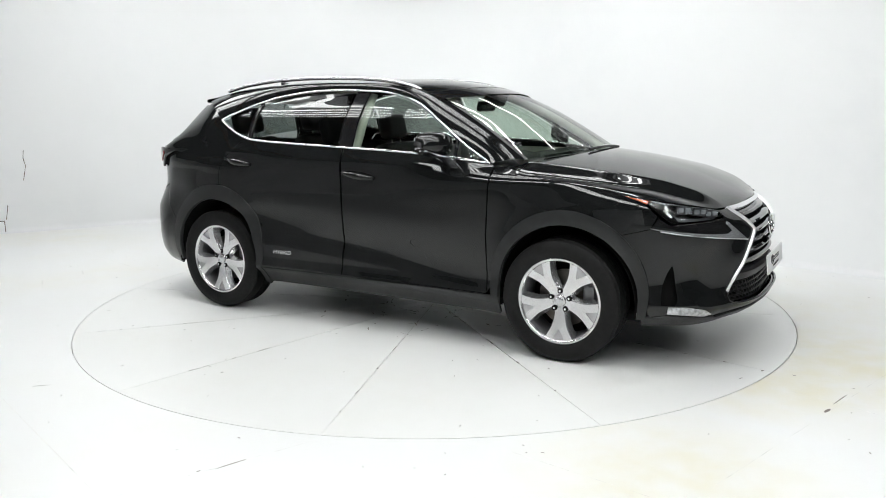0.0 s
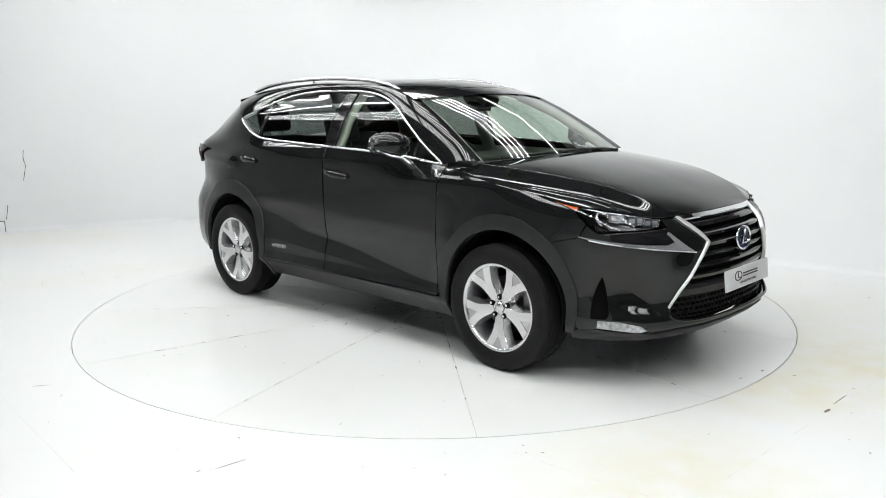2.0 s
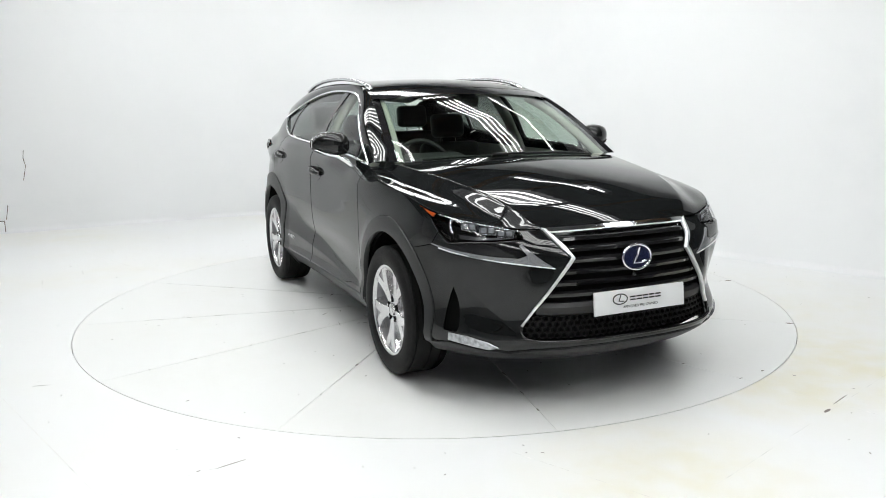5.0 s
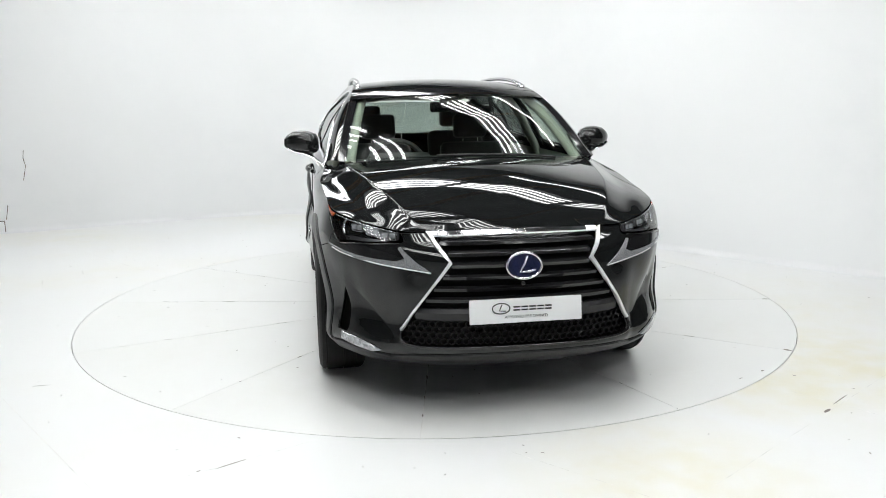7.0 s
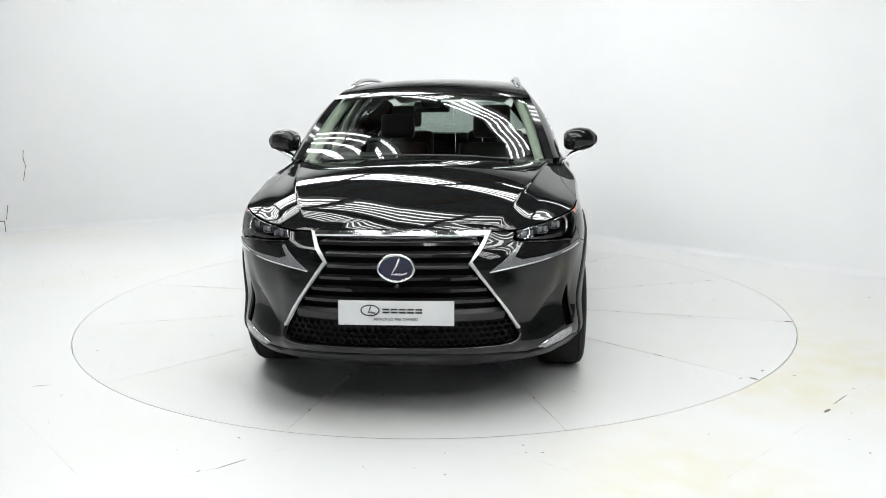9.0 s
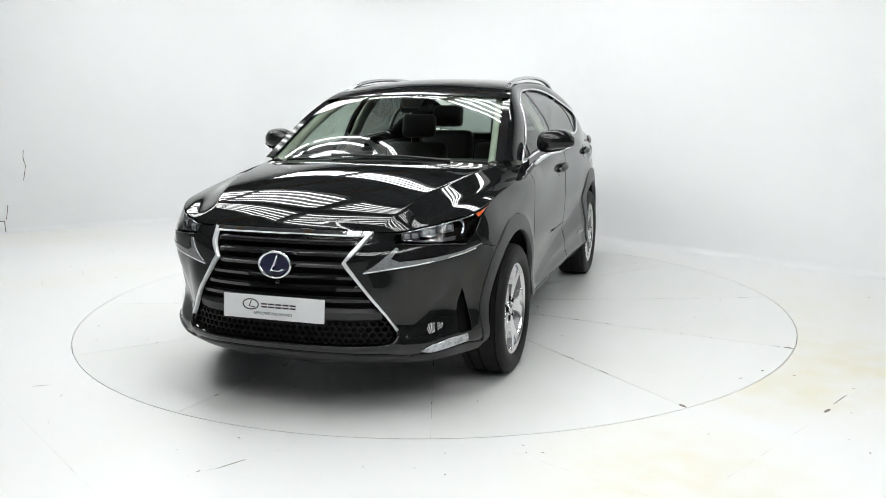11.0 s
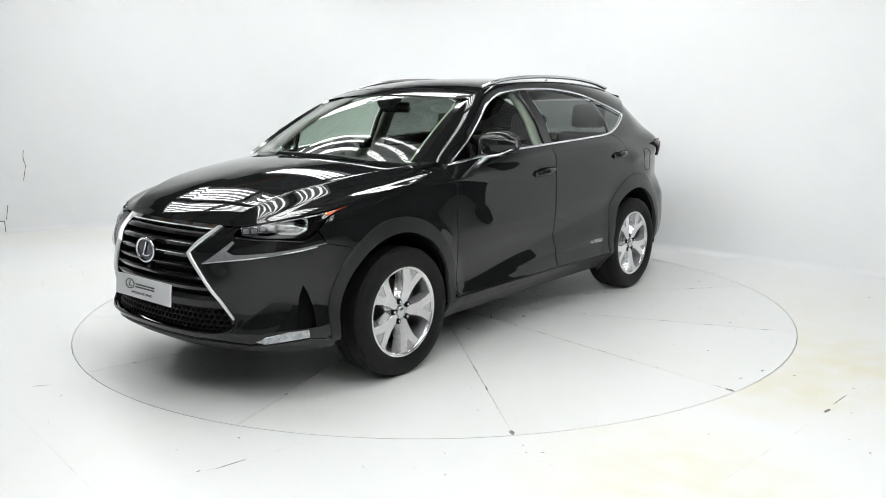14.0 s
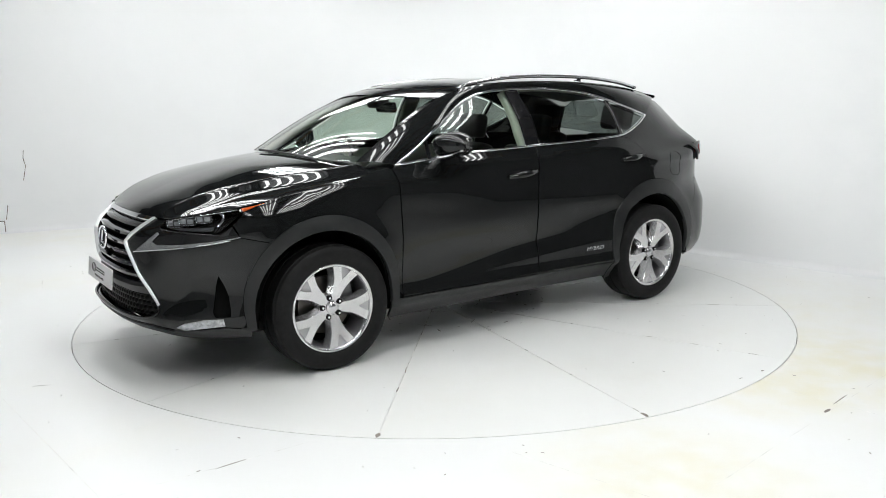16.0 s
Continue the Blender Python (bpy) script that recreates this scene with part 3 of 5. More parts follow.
def patch_arrays(fn, poly, holes, step, off, flange, gap, side, seam, lines=()):
    poly = np.array(poly, float)
    area = 0.5 * np.sum(poly[:, 0] * np.roll(poly[:, 1], -1) - np.roll(poly[:, 0], -1) * poly[:, 1])
    if area < 0:
        poly = poly[::-1]
    rings = [dense(poly, step)]
    for h in holes:
        h = np.array(h, float)
        a = 0.5 * np.sum(h[:, 0] * np.roll(h[:, 1], -1) - np.roll(h[:, 0], -1) * h[:, 1])
        rings.append(dense(h[::-1] if a > 0 else h, step))
    cut = []
    for r in rings:
        e = np.roll(r, -1, 0) - r
        nn = np.stack([-e[:, 1], e[:, 0]], 1)
        nn /= np.maximum(np.linalg.norm(nn, axis=1), 1e-9)[:, None]
        m = nn + np.roll(nn, 1, 0)
        m /= np.maximum(np.linalg.norm(m, axis=1), 0.4)[:, None]
        q = r + m * gap
        if seam:
            q[np.abs(r[:, 0]) < 1e-4, 0] = 0.0
        cut.append(q)
    lo, hi = cut[0].min(0), cut[0].max(0)
    gx, gy = np.meshgrid(np.arange(lo[0] + step / 2, hi[0], step), np.arange(lo[1] + step / 2, hi[1], step), indexing="ij")
    g = np.stack([gx.ravel(), gy.ravel()], 1)
    ok = inside(g, cut[0])
    for c in cut[1:]:
        ok &= ~inside(g, c)
    g = g[ok]
    allb = np.vstack(cut)
    inner = []
    for ln in lines:
        q = np.array(ln, float)
        okl = inside(q, cut[0])
        okl &= np.min(np.linalg.norm(q[:, None] - allb[None], axis=2), axis=1) > 0.006
        inner.append((q, okl))
    if len(g):
        dist = np.concatenate([np.min(np.linalg.norm(g[a:a + 500, None] - allb[None], axis=2), axis=1) for a in range(0, len(g), 500)])
        g = g[dist > 0.45 * step]
    edges, base = [], 0
    for c in cut:
        edges += [(base + i, base + (i + 1) % len(c)) for i in range(len(c))]
        base += len(c)
    extra = []
    for q, okl in inner:
        last = None
        for p, fine in zip(q, okl):
            if not fine:
                last = None
                continue
            extra.append(p)
            now = base + len(extra) - 1
            if last is not None:
                edges.append((last, now))
            last = now
    if extra:
        ex = np.array(extra)
        g = g[np.concatenate([np.min(np.linalg.norm(g[a:a + 500, None] - ex[None], axis=2), axis=1) for a in range(0, len(g), 500)]) > 0.4 * step]
        pts = np.vstack([allb, ex, g])
    else:
        pts = np.vstack([allb, g])
    vv, _, ff, *_ = geometry.delaunay_2d_cdt([Vector(p) for p in pts], edges, [], 0, 1e-6)
    vv = np.array([tuple(p) for p in vv])
    ff = np.array([tuple(t) for t in ff if len(t) == 3])
    cen = vv[ff].mean(1)
    ok = inside(cen, cut[0])
    for c in cut[1:]:
        ok &= ~inside(cen, c)
    ff = ff[ok]
    e = 0.004
    P = fn(vv[:, 0], vv[:, 1])
    du = fn(vv[:, 0] + e, vv[:, 1]) - fn(vv[:, 0] - e, vv[:, 1])
    dv = fn(vv[:, 0], vv[:, 1] + e) - fn(vv[:, 0], vv[:, 1] - e)
    N = np.cross(du, dv)
    N /= np.maximum(np.linalg.norm(N, axis=1), 1e-9)[:, None]
    ref = N.mean(0)
    flip = (N * (P - np.array([0.0, 0, 0.6]))).sum(1).mean() < 0
    if flip:
        N = -N
    tri = P[ff]
    fl = (np.cross(tri[:, 1] - tri[:, 0], tri[:, 2] - tri[:, 0]) * N[ff[:, 0]]).sum(1) < 0
    ff[fl] = ff[fl][:, ::-1]
    P = P + N * off
    V, Nn, F = list(P), list(N), [tuple(t) for t in ff]
    if flange:
        cnt = {}
        for t in ff:
            for a, b in ((t[0], t[1]), (t[1], t[2]), (t[2], t[0])):
                cnt[(a, b)] = 1
        for a, b in list(cnt):
            if (b, a) in cnt:
                continue
            if seam and abs(vv[a, 0]) < 1e-4 and abs(vv[b, 0]) < 1e-4:
                continue
            o = np.cross(P[b] - P[a], N[a])
            o = o / max(np.linalg.norm(o), 1e-9)
            k = len(V)
            V += [P[a], P[b], P[b] - N[b] * flange, P[a] - N[a] * flange]
            Nn += [o * 0.8 + N[a] * 0.6, o * 0.8 + N[b] * 0.6, o, o]
            F.append((k + 1, k, k + 3, k + 2))
    V, Nn = np.array(V), np.array(Nn)
    Nn = Nn / np.linalg.norm(Nn, axis=1)[:, None]
    if side < 0:
        V, Nn = V * np.array([1, -1, 1]), Nn * np.array([1, -1, 1])
        F = [tuple(reversed(t)) for t in F]
    return V, Nn, F


def panel(name, poly, material, parent, side=1, holes=(), step=0.03, off=0.0, flange=0.018, gap=0.0021, fn=None, label="", both=False, lines=()):
    """One sheet on the body surface, trimmed to an outline; both joins it with its mirror image at the middle."""
    fn = fn or flank
    V, N, F = patch_arrays(fn, poly, holes, step, off, flange, gap, side, both, lines)
    if both:
        V2, N2 = V * np.array([1, -1, 1]), N * np.array([1, -1, 1])
        F = F + [tuple(len(V) + i for i in reversed(t)) for t in F]
        V, N = np.vstack([V, V2]), np.vstack([N, N2])
    return put(name, mesh_of(name, V, F, N), material, parent, label)


def ring_arc(cx, a0, a1, n, r_side, r_top, cz=0.36):
    """Outline points (s, z) of a wheel arch from angle a0 to a1, in degrees from the front."""
    out = []
    for i in range(n + 1):
        a = radians(a0 + (a1 - a0) * i / n)
        r = r_side + (r_top - r_side) * max(0.0, math.sin(a)) ** 0.8
        out.append((sx(cx + r * math.cos(a)), cz + r * math.sin(a)))
    return out


AF, AR = 1.36, -1.33


def zline(pts, n):
    """Outline points along a smooth line through (s, z) places."""
    return [tuple(p) for p in spline(pts, n)]


def crease_lines():
    """The edges of the ledge and the shoulder line in the doors, with a close line on either side of each."""
    xs = np.linspace(-1.15, 0.84, 120)
    zt, wd, _ = wedge_lines(xs)
    s = [sx(x) for x in xs]
    zf = np.interp(xs, (-.9, .1, .85), (1.15, 1.095, 1.0))
    return [list(zip(s, zt - wd * k)) for k in (-.16, -.05, .06, .2, .8, .94, 1.05, 1.16)] + [list(zip(s, zf + o)) for o in (-.022, -.008, .008, .022)]


def build_body(car):
    creases = crease_lines()
    belt = [(sx(.865), 1.118), (sx(.44), 1.158), (sx(-.22), 1.186), (sx(-.7), 1.203), (sx(-1.03), 1.222)]
    for side in (1, -1):
        # front wing
        k = [(s, float(shoulder(s))) for s in np.linspace(sx(.93), sx(1.62), 14)]
        lampback = [(1.222, .985), (1.14, .955), (1.075, .93), (1.015, .868), (1.05, .80)]
        arch = ring_arc(AF, 52, 176, 26, .455, .522)
        wing = [(sx(.875), .36), (sx(.868), .7), (sx(.885), 1.0), (sx(.895), 1.10)] + k + lampback + arch
        panel("front_wing", wing, PAINT, car, side)
        # front door and its window
        door = [(sx(-.198), .352), (sx(.87), .352), (sx(.862), .7), (sx(.88), 1.0), (sx(.888), 1.105)] + zline(belt[:3], 12)[:-1] + [(sx(-.205), 1.187), (sx(-.195), 1.0), (sx(-.19), .7)]
        fd = panel("front_door", door, PAINT, car, side, step=.022, lines=creases)
        archr = ring_arc(AR, 6, 82, 20, .455, .545)
        rdoor = [(sx(-.205), .352), (sx(-.20), .7), (sx(-.205), 1.0), (sx(-.217), 1.187)] + zline(belt[2:], 10)[1:] + [(sx(-1.14), 1.20), (sx(-1.25), 1.10), (sx(-1.295), .98), (sx(-1.29), .91)] + list(reversed(archr)) + [(sx(-.872), .352)]
        rd = panel("rear_door", rdoor, PAINT, car, side, step=.022, lines=creases)
        handle(fd, -.06, 1.008, .235, side)
        handle(rd, -1.10, 1.062, .21, side)
        # sill
        sill = [(sx(-.93), .225), (sx(.93), .215), (sx(.96), .345), (sx(-.89), .345)]
        panel("sill", sill, TRIM, car, side, label="satin dark grey sill moulding")
        # arch mouldings
        for cx, rt, a0, a1 in ((AF, .522, -8, 184), (AR, .545, -20, 186)):
            o = ring_arc(cx, a0, a1, 40, .455, rt)
            i = ring_arc(cx, a0, a1, 40, .408, .438)
            panel("arch_moulding", o + i[::-1], TRIM, car, side, off=.007, gap=.001, step=.025, flange=.03, label="satin dark grey wheel-arch moulding")
        # rear quarter with the rear pillar
        q = [(sx(-1.29), .91)] + ring_arc(AR, 86, 150, 14, .455, .545) + [(sx(-1.86), .72), (sx(-1.98), .86), (sx(-2.03), 1.08), (sx(-2.0), 1.15), (sx(-1.93), 1.225), (sx(-1.85), 1.42), (sx(-1.72), 1.475), (sx(-1.5), 1.515), (sx(-1.2), 1.545), (sx(-1.0), 1.53), (sx(-1.2), 1.465), (sx(-1.425), 1.36), (sx(-1.30), 1.31), (sx(-1.17), 1.258), (sx(-1.04), 1.222), (sx(-1.14), 1.20), (sx(-1.25), 1.10), (sx(-1.295), .98)]
        panel("rear_quarter", q, PAINT, car, side)
        # tail lamp
        tl = [(sx(-1.99), 1.148), (sx(-1.80), 1.128), (sx(-1.93), 1.085), (sx(-2.02), 1.0), (S_END - .55, 1.02), (S_END - .5, 1.13)]
        panel("tail_lamp", tl, GLOSSBLACK, car, side, off=.026, label="smoked tail lamp with a red inset")
        panel("tail_lamp_inset", [(sx(-1.97), 1.125), (sx(-1.95), 1.10), (sx(-2.03), 1.045), (S_END - .56, 1.045), (S_END - .52, 1.12)], RED, car, side, off=.032, label="dark red tail light")
        windows(car, fd, rd, side)
        lamps(car, side)
    rb = ring_arc(AR, 150, 186, 8, .455, .545) + [(sx(-1.80), .27), (sx(-2.0), .29), (S_END - .5, .30), (S_END, .30), (S_END, .72), (S_END - .5, .74), (sx(-1.98), .86), (sx(-1.86), .72)]
    for side in (1, -1):
        panel("rear_bumper", rb, PAINT, car, side, gap=.001)
        tg = [(S_END, .73), (S_END, 1.17), (S_END - .45, 1.17), (sx(-2.0), 1.15), (sx(-2.03), 1.08), (sx(-1.98), .87), (S_END - .5, .75)]
        panel("tailgate", tg, PAINT, car, side, gap=.001)
        rw = [(S_END, 1.172), (S_END, 1.47), (sx(-1.97), 1.465), (sx(-1.90), 1.42), (sx(-1.96), 1.225), (S_END - .45, 1.172)]
        panel("rear_window", rw, REARGLASS, car, side, gap=0, flange=0, off=-.004)
        panel("rear_pillar", [(sx(-1.96), 1.225), (sx(-1.90), 1.42), (sx(-1.84), 1.425), (sx(-1.93), 1.225), (sx(-2.0), 1.15)], PAINT, car, side, gap=.0005)
    front(car)
    # bonnet and wing tops
    front_edge = [tuple(flank([q], [shoulder(q)])[0][:2]) for q in np.linspace(sy(.46), sx(1.64), 22)]
    edge = [tuple(p) for p in spline([(1.56, .838), (1.45, .818), (1.3, .802), (1.15, .797), (1.0, .80)], 12)]
    nose = [tuple(flank([s], [shoulder(s)])[0][:2]) for s in np.linspace(0, sy(.445), 8)]
    cowl = [(1.02, .80), (1.10, .62), (1.19, .4), (1.24, .2), (1.255, 0.0)]
    hood = [(y, x) for x, y in nose] + [(y, x) for x, y in front_edge + edge + cowl]
    hood[0] = (0.0, hood[0][1])

    def top_yx(a, b):
        return top(b, a)

    xs = np.linspace(1.05, 2.12, 70)
    folds = [[(float(ridge_y(x)) + o, x) for x in xs] for o in (-.05, -.02, -.008, 0, .008, .02, .05)]
    panel("bonnet", hood, PAINT, car, fn=top_yx, both=True, step=.022, lines=folds, label="glossy black ridged bonnet")
    for side in (1, -1):
        ks = np.linspace(sx(1.63), sx(.90), 20)
        kp = flank(ks, shoulder(ks))
        strip = [(p[1], p[0]) for p in kp] + [(.80, .93)] + [(y, x) for x, y in reversed(edge)]
        panel("wing_top", strip, PAINT, car, side, fn=top_yx, step=.025)
    # dark cowl under the windscreen
    rows = [[(x + .05 - .10 * t, y, float(top(x, y)[2]) - .012 - .02 * t) for t in (0, .5, 1)] for x, y in cowl + [(x, -y) for x, y in reversed(cowl[:-1])]]
    v, f = grid_mesh(rows)
    put("cowl", mesh_of("cowl", v, f), PLASTIC, car, "black plastic cowl under the windscreen")
    # inner shell, dark, behind the joints
    core = [(0, .24), (sx(1.84), .26)] + ring_arc(AF, -10, 186, 24, .415, .435) + [(sx(.93), .24), (sx(-.91), .24)] + ring_arc(AR, -10, 190, 24, .415, .435) + [(sx(-1.8), .26), (S_END, .3), (S_END, 1.1), (sx(-1.5), 1.18), (sx(0), 1.15), (sx(.8), 1.09), (sx(1.62), .97), (sy(.7), .87), (0, .86)]
    for side in (1, -1):
        panel("inner_shell", core, VOID, car, side, off=-.045, flange=0, step=.06, gap=0)
        for cx in (1.335, -1.33):
            rows = [[(cx + .43 * math.cos(a), side * y, .36 + .43 * math.sin(a)) for y in (.89, .50)] for a in np.linspace(radians(-8), radians(188), 24)]
            v, f = grid_mesh(rows)
            put("wheel_well", mesh_of("wheel_well", v, f), VOID, car)
            v = [(cx + .43 * math.cos(a), side * .50, .36 + .43 * math.sin(a)) for a in np.linspace(radians(-10), radians(190), 24)]
            put("wheel_well", mesh_of("wheel_well", v, [tuple(range(24))]), VOID, car)
    bm = box_bm((3.7, 1.5, .06), pose(0.05, 0, .28), .02)
    part("underbody", bm, VOID, car)
    roof(car)


# roof edge and window line, in the car's own space
E_PTS = [(1.05, .775, 1.145), (.83, .735, 1.285), (.58, .685, 1.425), (.33, .635, 1.53), (.05, .60, 1.583), (-.4, .58, 1.605), (-.9, .565, 1.60), (-1.4, .535, 1.562), (-1.75, .50, 1.50)]
DLO_TOP = [(.862, 1.118), (.70, 1.205), (.52, 1.325), (.29, 1.46), (.03, 1.533), (-.35, 1.555), (-.65, 1.548), (-.98, 1.50), (-1.40, 1.36)]
DLO_LOW = [(-1.40, 1.36), (-1.28, 1.305), (-1.15, 1.252), (-1.02, 1.224), (-.7, 1.206), (-.22, 1.189), (.44, 1.161), (.862, 1.118)]


def line_s(pts, n):
    return [(sx(x), z) for x, z in spline(pts, n)]


def windows(car, fd, rd, side):
    up, low = spline(DLO_TOP, 60), spline(DLO_LOW, 60)

    def cut(x0, x1):
        u = [(sx(x), z) for x, z in up if x0 <= x <= x1]
        w = [(sx(x), z) for x, z in low if x0 <= x <= x1]
        zu = lambda x: float(np.interp(-x, -up[:, 0], up[:, 1]))
        zl = lambda x: float(np.interp(x, low[:, 0], low[:, 1]))
        a = [(sx(x1), zu(x1))] + u + [(sx(x0), zu(x0))]
        b = [(sx(x0), zl(x0))] + w + [(sx(x1), zl(x1))]
        return a + b
    panel("window", cut(-.155, .60), GLASS, fd, side, off=-.010, flange=0, gap=.012, label="clear front door glass")
    panel("quarter_glass", cut(.62, .84), GLASS, fd, side, off=-.010, flange=0, gap=.012)
    panel("window", cut(-1.05, -.265), TINT, rd, side, off=-.010, flange=0, gap=.012, label="dark privacy glass")
    panel("rear_side_glass", cut(-1.385, -1.08), TINT, car, side, off=-.010, flange=0, gap=.010, label="dark privacy glass")
    # pillars between the panes
    panel("pillar_trim", [p for p in cut(-.262, -.158)], GLOSSBLACK, fd, side, off=-.006, gap=.002)
    panel("pillar_trim", [p for p in cut(-1.078, -1.052)], GLOSSBLACK, rd, side, off=-.006, gap=.001)
    panel("pillar_trim", [p for p in cut(.602, .618)], GLOSSBLACK, fd, side, off=-.006, gap=.0005)
    # bright moulding round the windows
    ring = np.vstack([up[:-1], low[:-1]])
    p3 = flank([sx(x) for x in ring[:, 0]], ring[:, 1], .003) * np.array([1, side, 1])
    rod("window_moulding", p3, .0085, CHROME, car, "bright chrome window surround", n=6, closed=True, flat=1.0)
    # roof side: pillar and rail over the windows
    eu = spline(E_PTS, 60)
    ud = np.array([flank([sx(x)], [z], .004)[0] for x, z in spline(DLO_TOP, 60)])
    rows = []
    for i in range(60):
        a, b = ud[i], eu[i]
        nrm = np.array([.35, .75, .55])
        rows.append([(a + (b - a) * t + nrm * .17 * np.linalg.norm(b - a) * t * (1 - t) * 2.2) * np.array([1, side, 1]) for t in np.linspace(0, 1, 7)])
    v, f = grid_mesh(rows)
    if side > 0:
        f = [tuple(reversed(t)) for t in f]
    put("roof_pillar", mesh_of("roof_pillar", v, f), PAINT, car)


def roof(car):
    eu = spline(E_PTS, 90)
    i_ws = int(np.argmin(np.abs(eu[:, 0] - .33)))
    ts = np.linspace(-1, 1, 25)

    def rows_of(pts, off=0.0):
        rows = []
        for x, y, z in pts:
            bx = np.interp(x, (-1.75, -.5, .33, 1.05), (-.10, 0, .13, .21))
            bz = np.interp(x, (-1.75, .05, .33, .7, 1.05), (.03, .035, .03, .035, .02))
            rows.append([(x + bx * (1 - t * t), y * t, z + bz * (1 - t * t) + off) for t in ts])
        return rows
    v, f = grid_mesh(rows_of(eu[i_ws + 1:], .002))
    put("roof", mesh_of("roof", v, f), PAINT, car, "glossy black roof panel")
    ws = eu[: i_ws + 1].copy()
    ws[:, 1] -= .035
    v, f = grid_mesh(rows_of(ws, -.004))
    put("windscreen", mesh_of("windscreen", v, f), GLASS, car, "clear raked windscreen glass")
    # black ceramic band at the screen's edges
    for side in (1, -1):
        rows = [[(p[0] + .004, side * (p[1] - o), p[2] - .003) for o in (.0, .02, .052)] for p in eu[: i_ws + 1]]
        v, f = grid_mesh(rows)
        put("screen_edge", mesh_of("screen_edge", v, f), GLOSSBLACK, car)
    band = [[tuple(np.array(q) + np.array([.006, 0, .001 - k])) for q in rows_of(eu[i_ws - 3 + j:i_ws - 2 + j], -.002)[0]] for j, k in ((0, .0), (1, .0), (2, .0), (3, .0), (4, .0))]
    v, f = grid_mesh(band)
    put("screen_edge", mesh_of("screen_edge", v, f), GLOSSBLACK, car)
    # headlining under the roof
    v, f = grid_mesh([[(a, b * .97, c - .045) for a, b, c in r] for r in rows_of(eu[i_ws:], 0)])
    put("headlining", mesh_of("headlining", v, f), BEIGE, car, "pale fabric headlining")
    # roof rails
    for side in (1, -1):
        pts = spline([(.24, side * .585, 1.548), (.14, side * .578, 1.585), (-.1, side * .572, 1.622), (-.5, side * .565, 1.642), (-.95, side * .552, 1.635), (-1.3, side * .535, 1.605), (-1.52, side * .52, 1.565)], 40)
        rod("roof_rail", pts, .020, SATIN, car, "satin aluminium roof rail", n=10, flat=.62)
    # rear spoiler over the back window
    ring = []
    for t in np.linspace(-1, 1, 21):
        b, y = 1 - t * t, .515 * t
        ring.append([(-1.66 - .09 * b, y, 1.519 + .034 * b), (-1.76 - .16 * b, y, 1.506 + .030 * b), (-1.775 - .175 * b, y, 1.495 + .028 * b), (-1.76 - .16 * b, y, 1.482 + .028 * b), (-1.70 - .09 * b, y, 1.478 + .03 * b)])
    v, f = grid_mesh(ring)
    me = mesh_of("spoiler", v, f)
    me.set_sharp_from_angle(angle=radians(35))
    put("spoiler", me, PAINT, car, "glossy black roof spoiler")
    # aerial fin
    v, f = grid_mesh([[(-1.35 - .11 * t, w * .018 * (1 - t * .3), 1.60 + h * .05 * (.3 + .7 * t)) for w, h in ((-1, 0), (-.6, .7), (0, 1), (.6, .7), (1, 0))] for t in (0, .4, .8, 1)])
    put("aerial_fin", mesh_of("aerial_fin", v, f), PAINT, car)


def handle(door, x, z, w, side):
    """A pull handle over a scooped cup."""
    s0 = sx(x)
    cup = [(s0 + .5 * w * math.cos(a) * 1.05, z - .002 + .058 * math.sin(a)) for a in np.linspace(0, 2 * math.pi, 24, endpoint=False)]
    panel("handle_cup", cup, GLOSSBLACK, door, side, off=.0015, flange=0, gap=0, step=.02)
    pts = []
    for t in np.linspace(-1, 1, 13):
        p = flank([s0 - t * w * .5], [z + .008 - .012 * t], .004 + .024 * (1 - abs(t) ** 3))[0]
        pts.append(p * np.array([1, side, 1]))
    rod("handle", pts, [.014 + .012 * (1 - abs(t)) for t in np.linspace(-1, 1, 13)], PAINT, door, "glossy black pull handle", n=8)


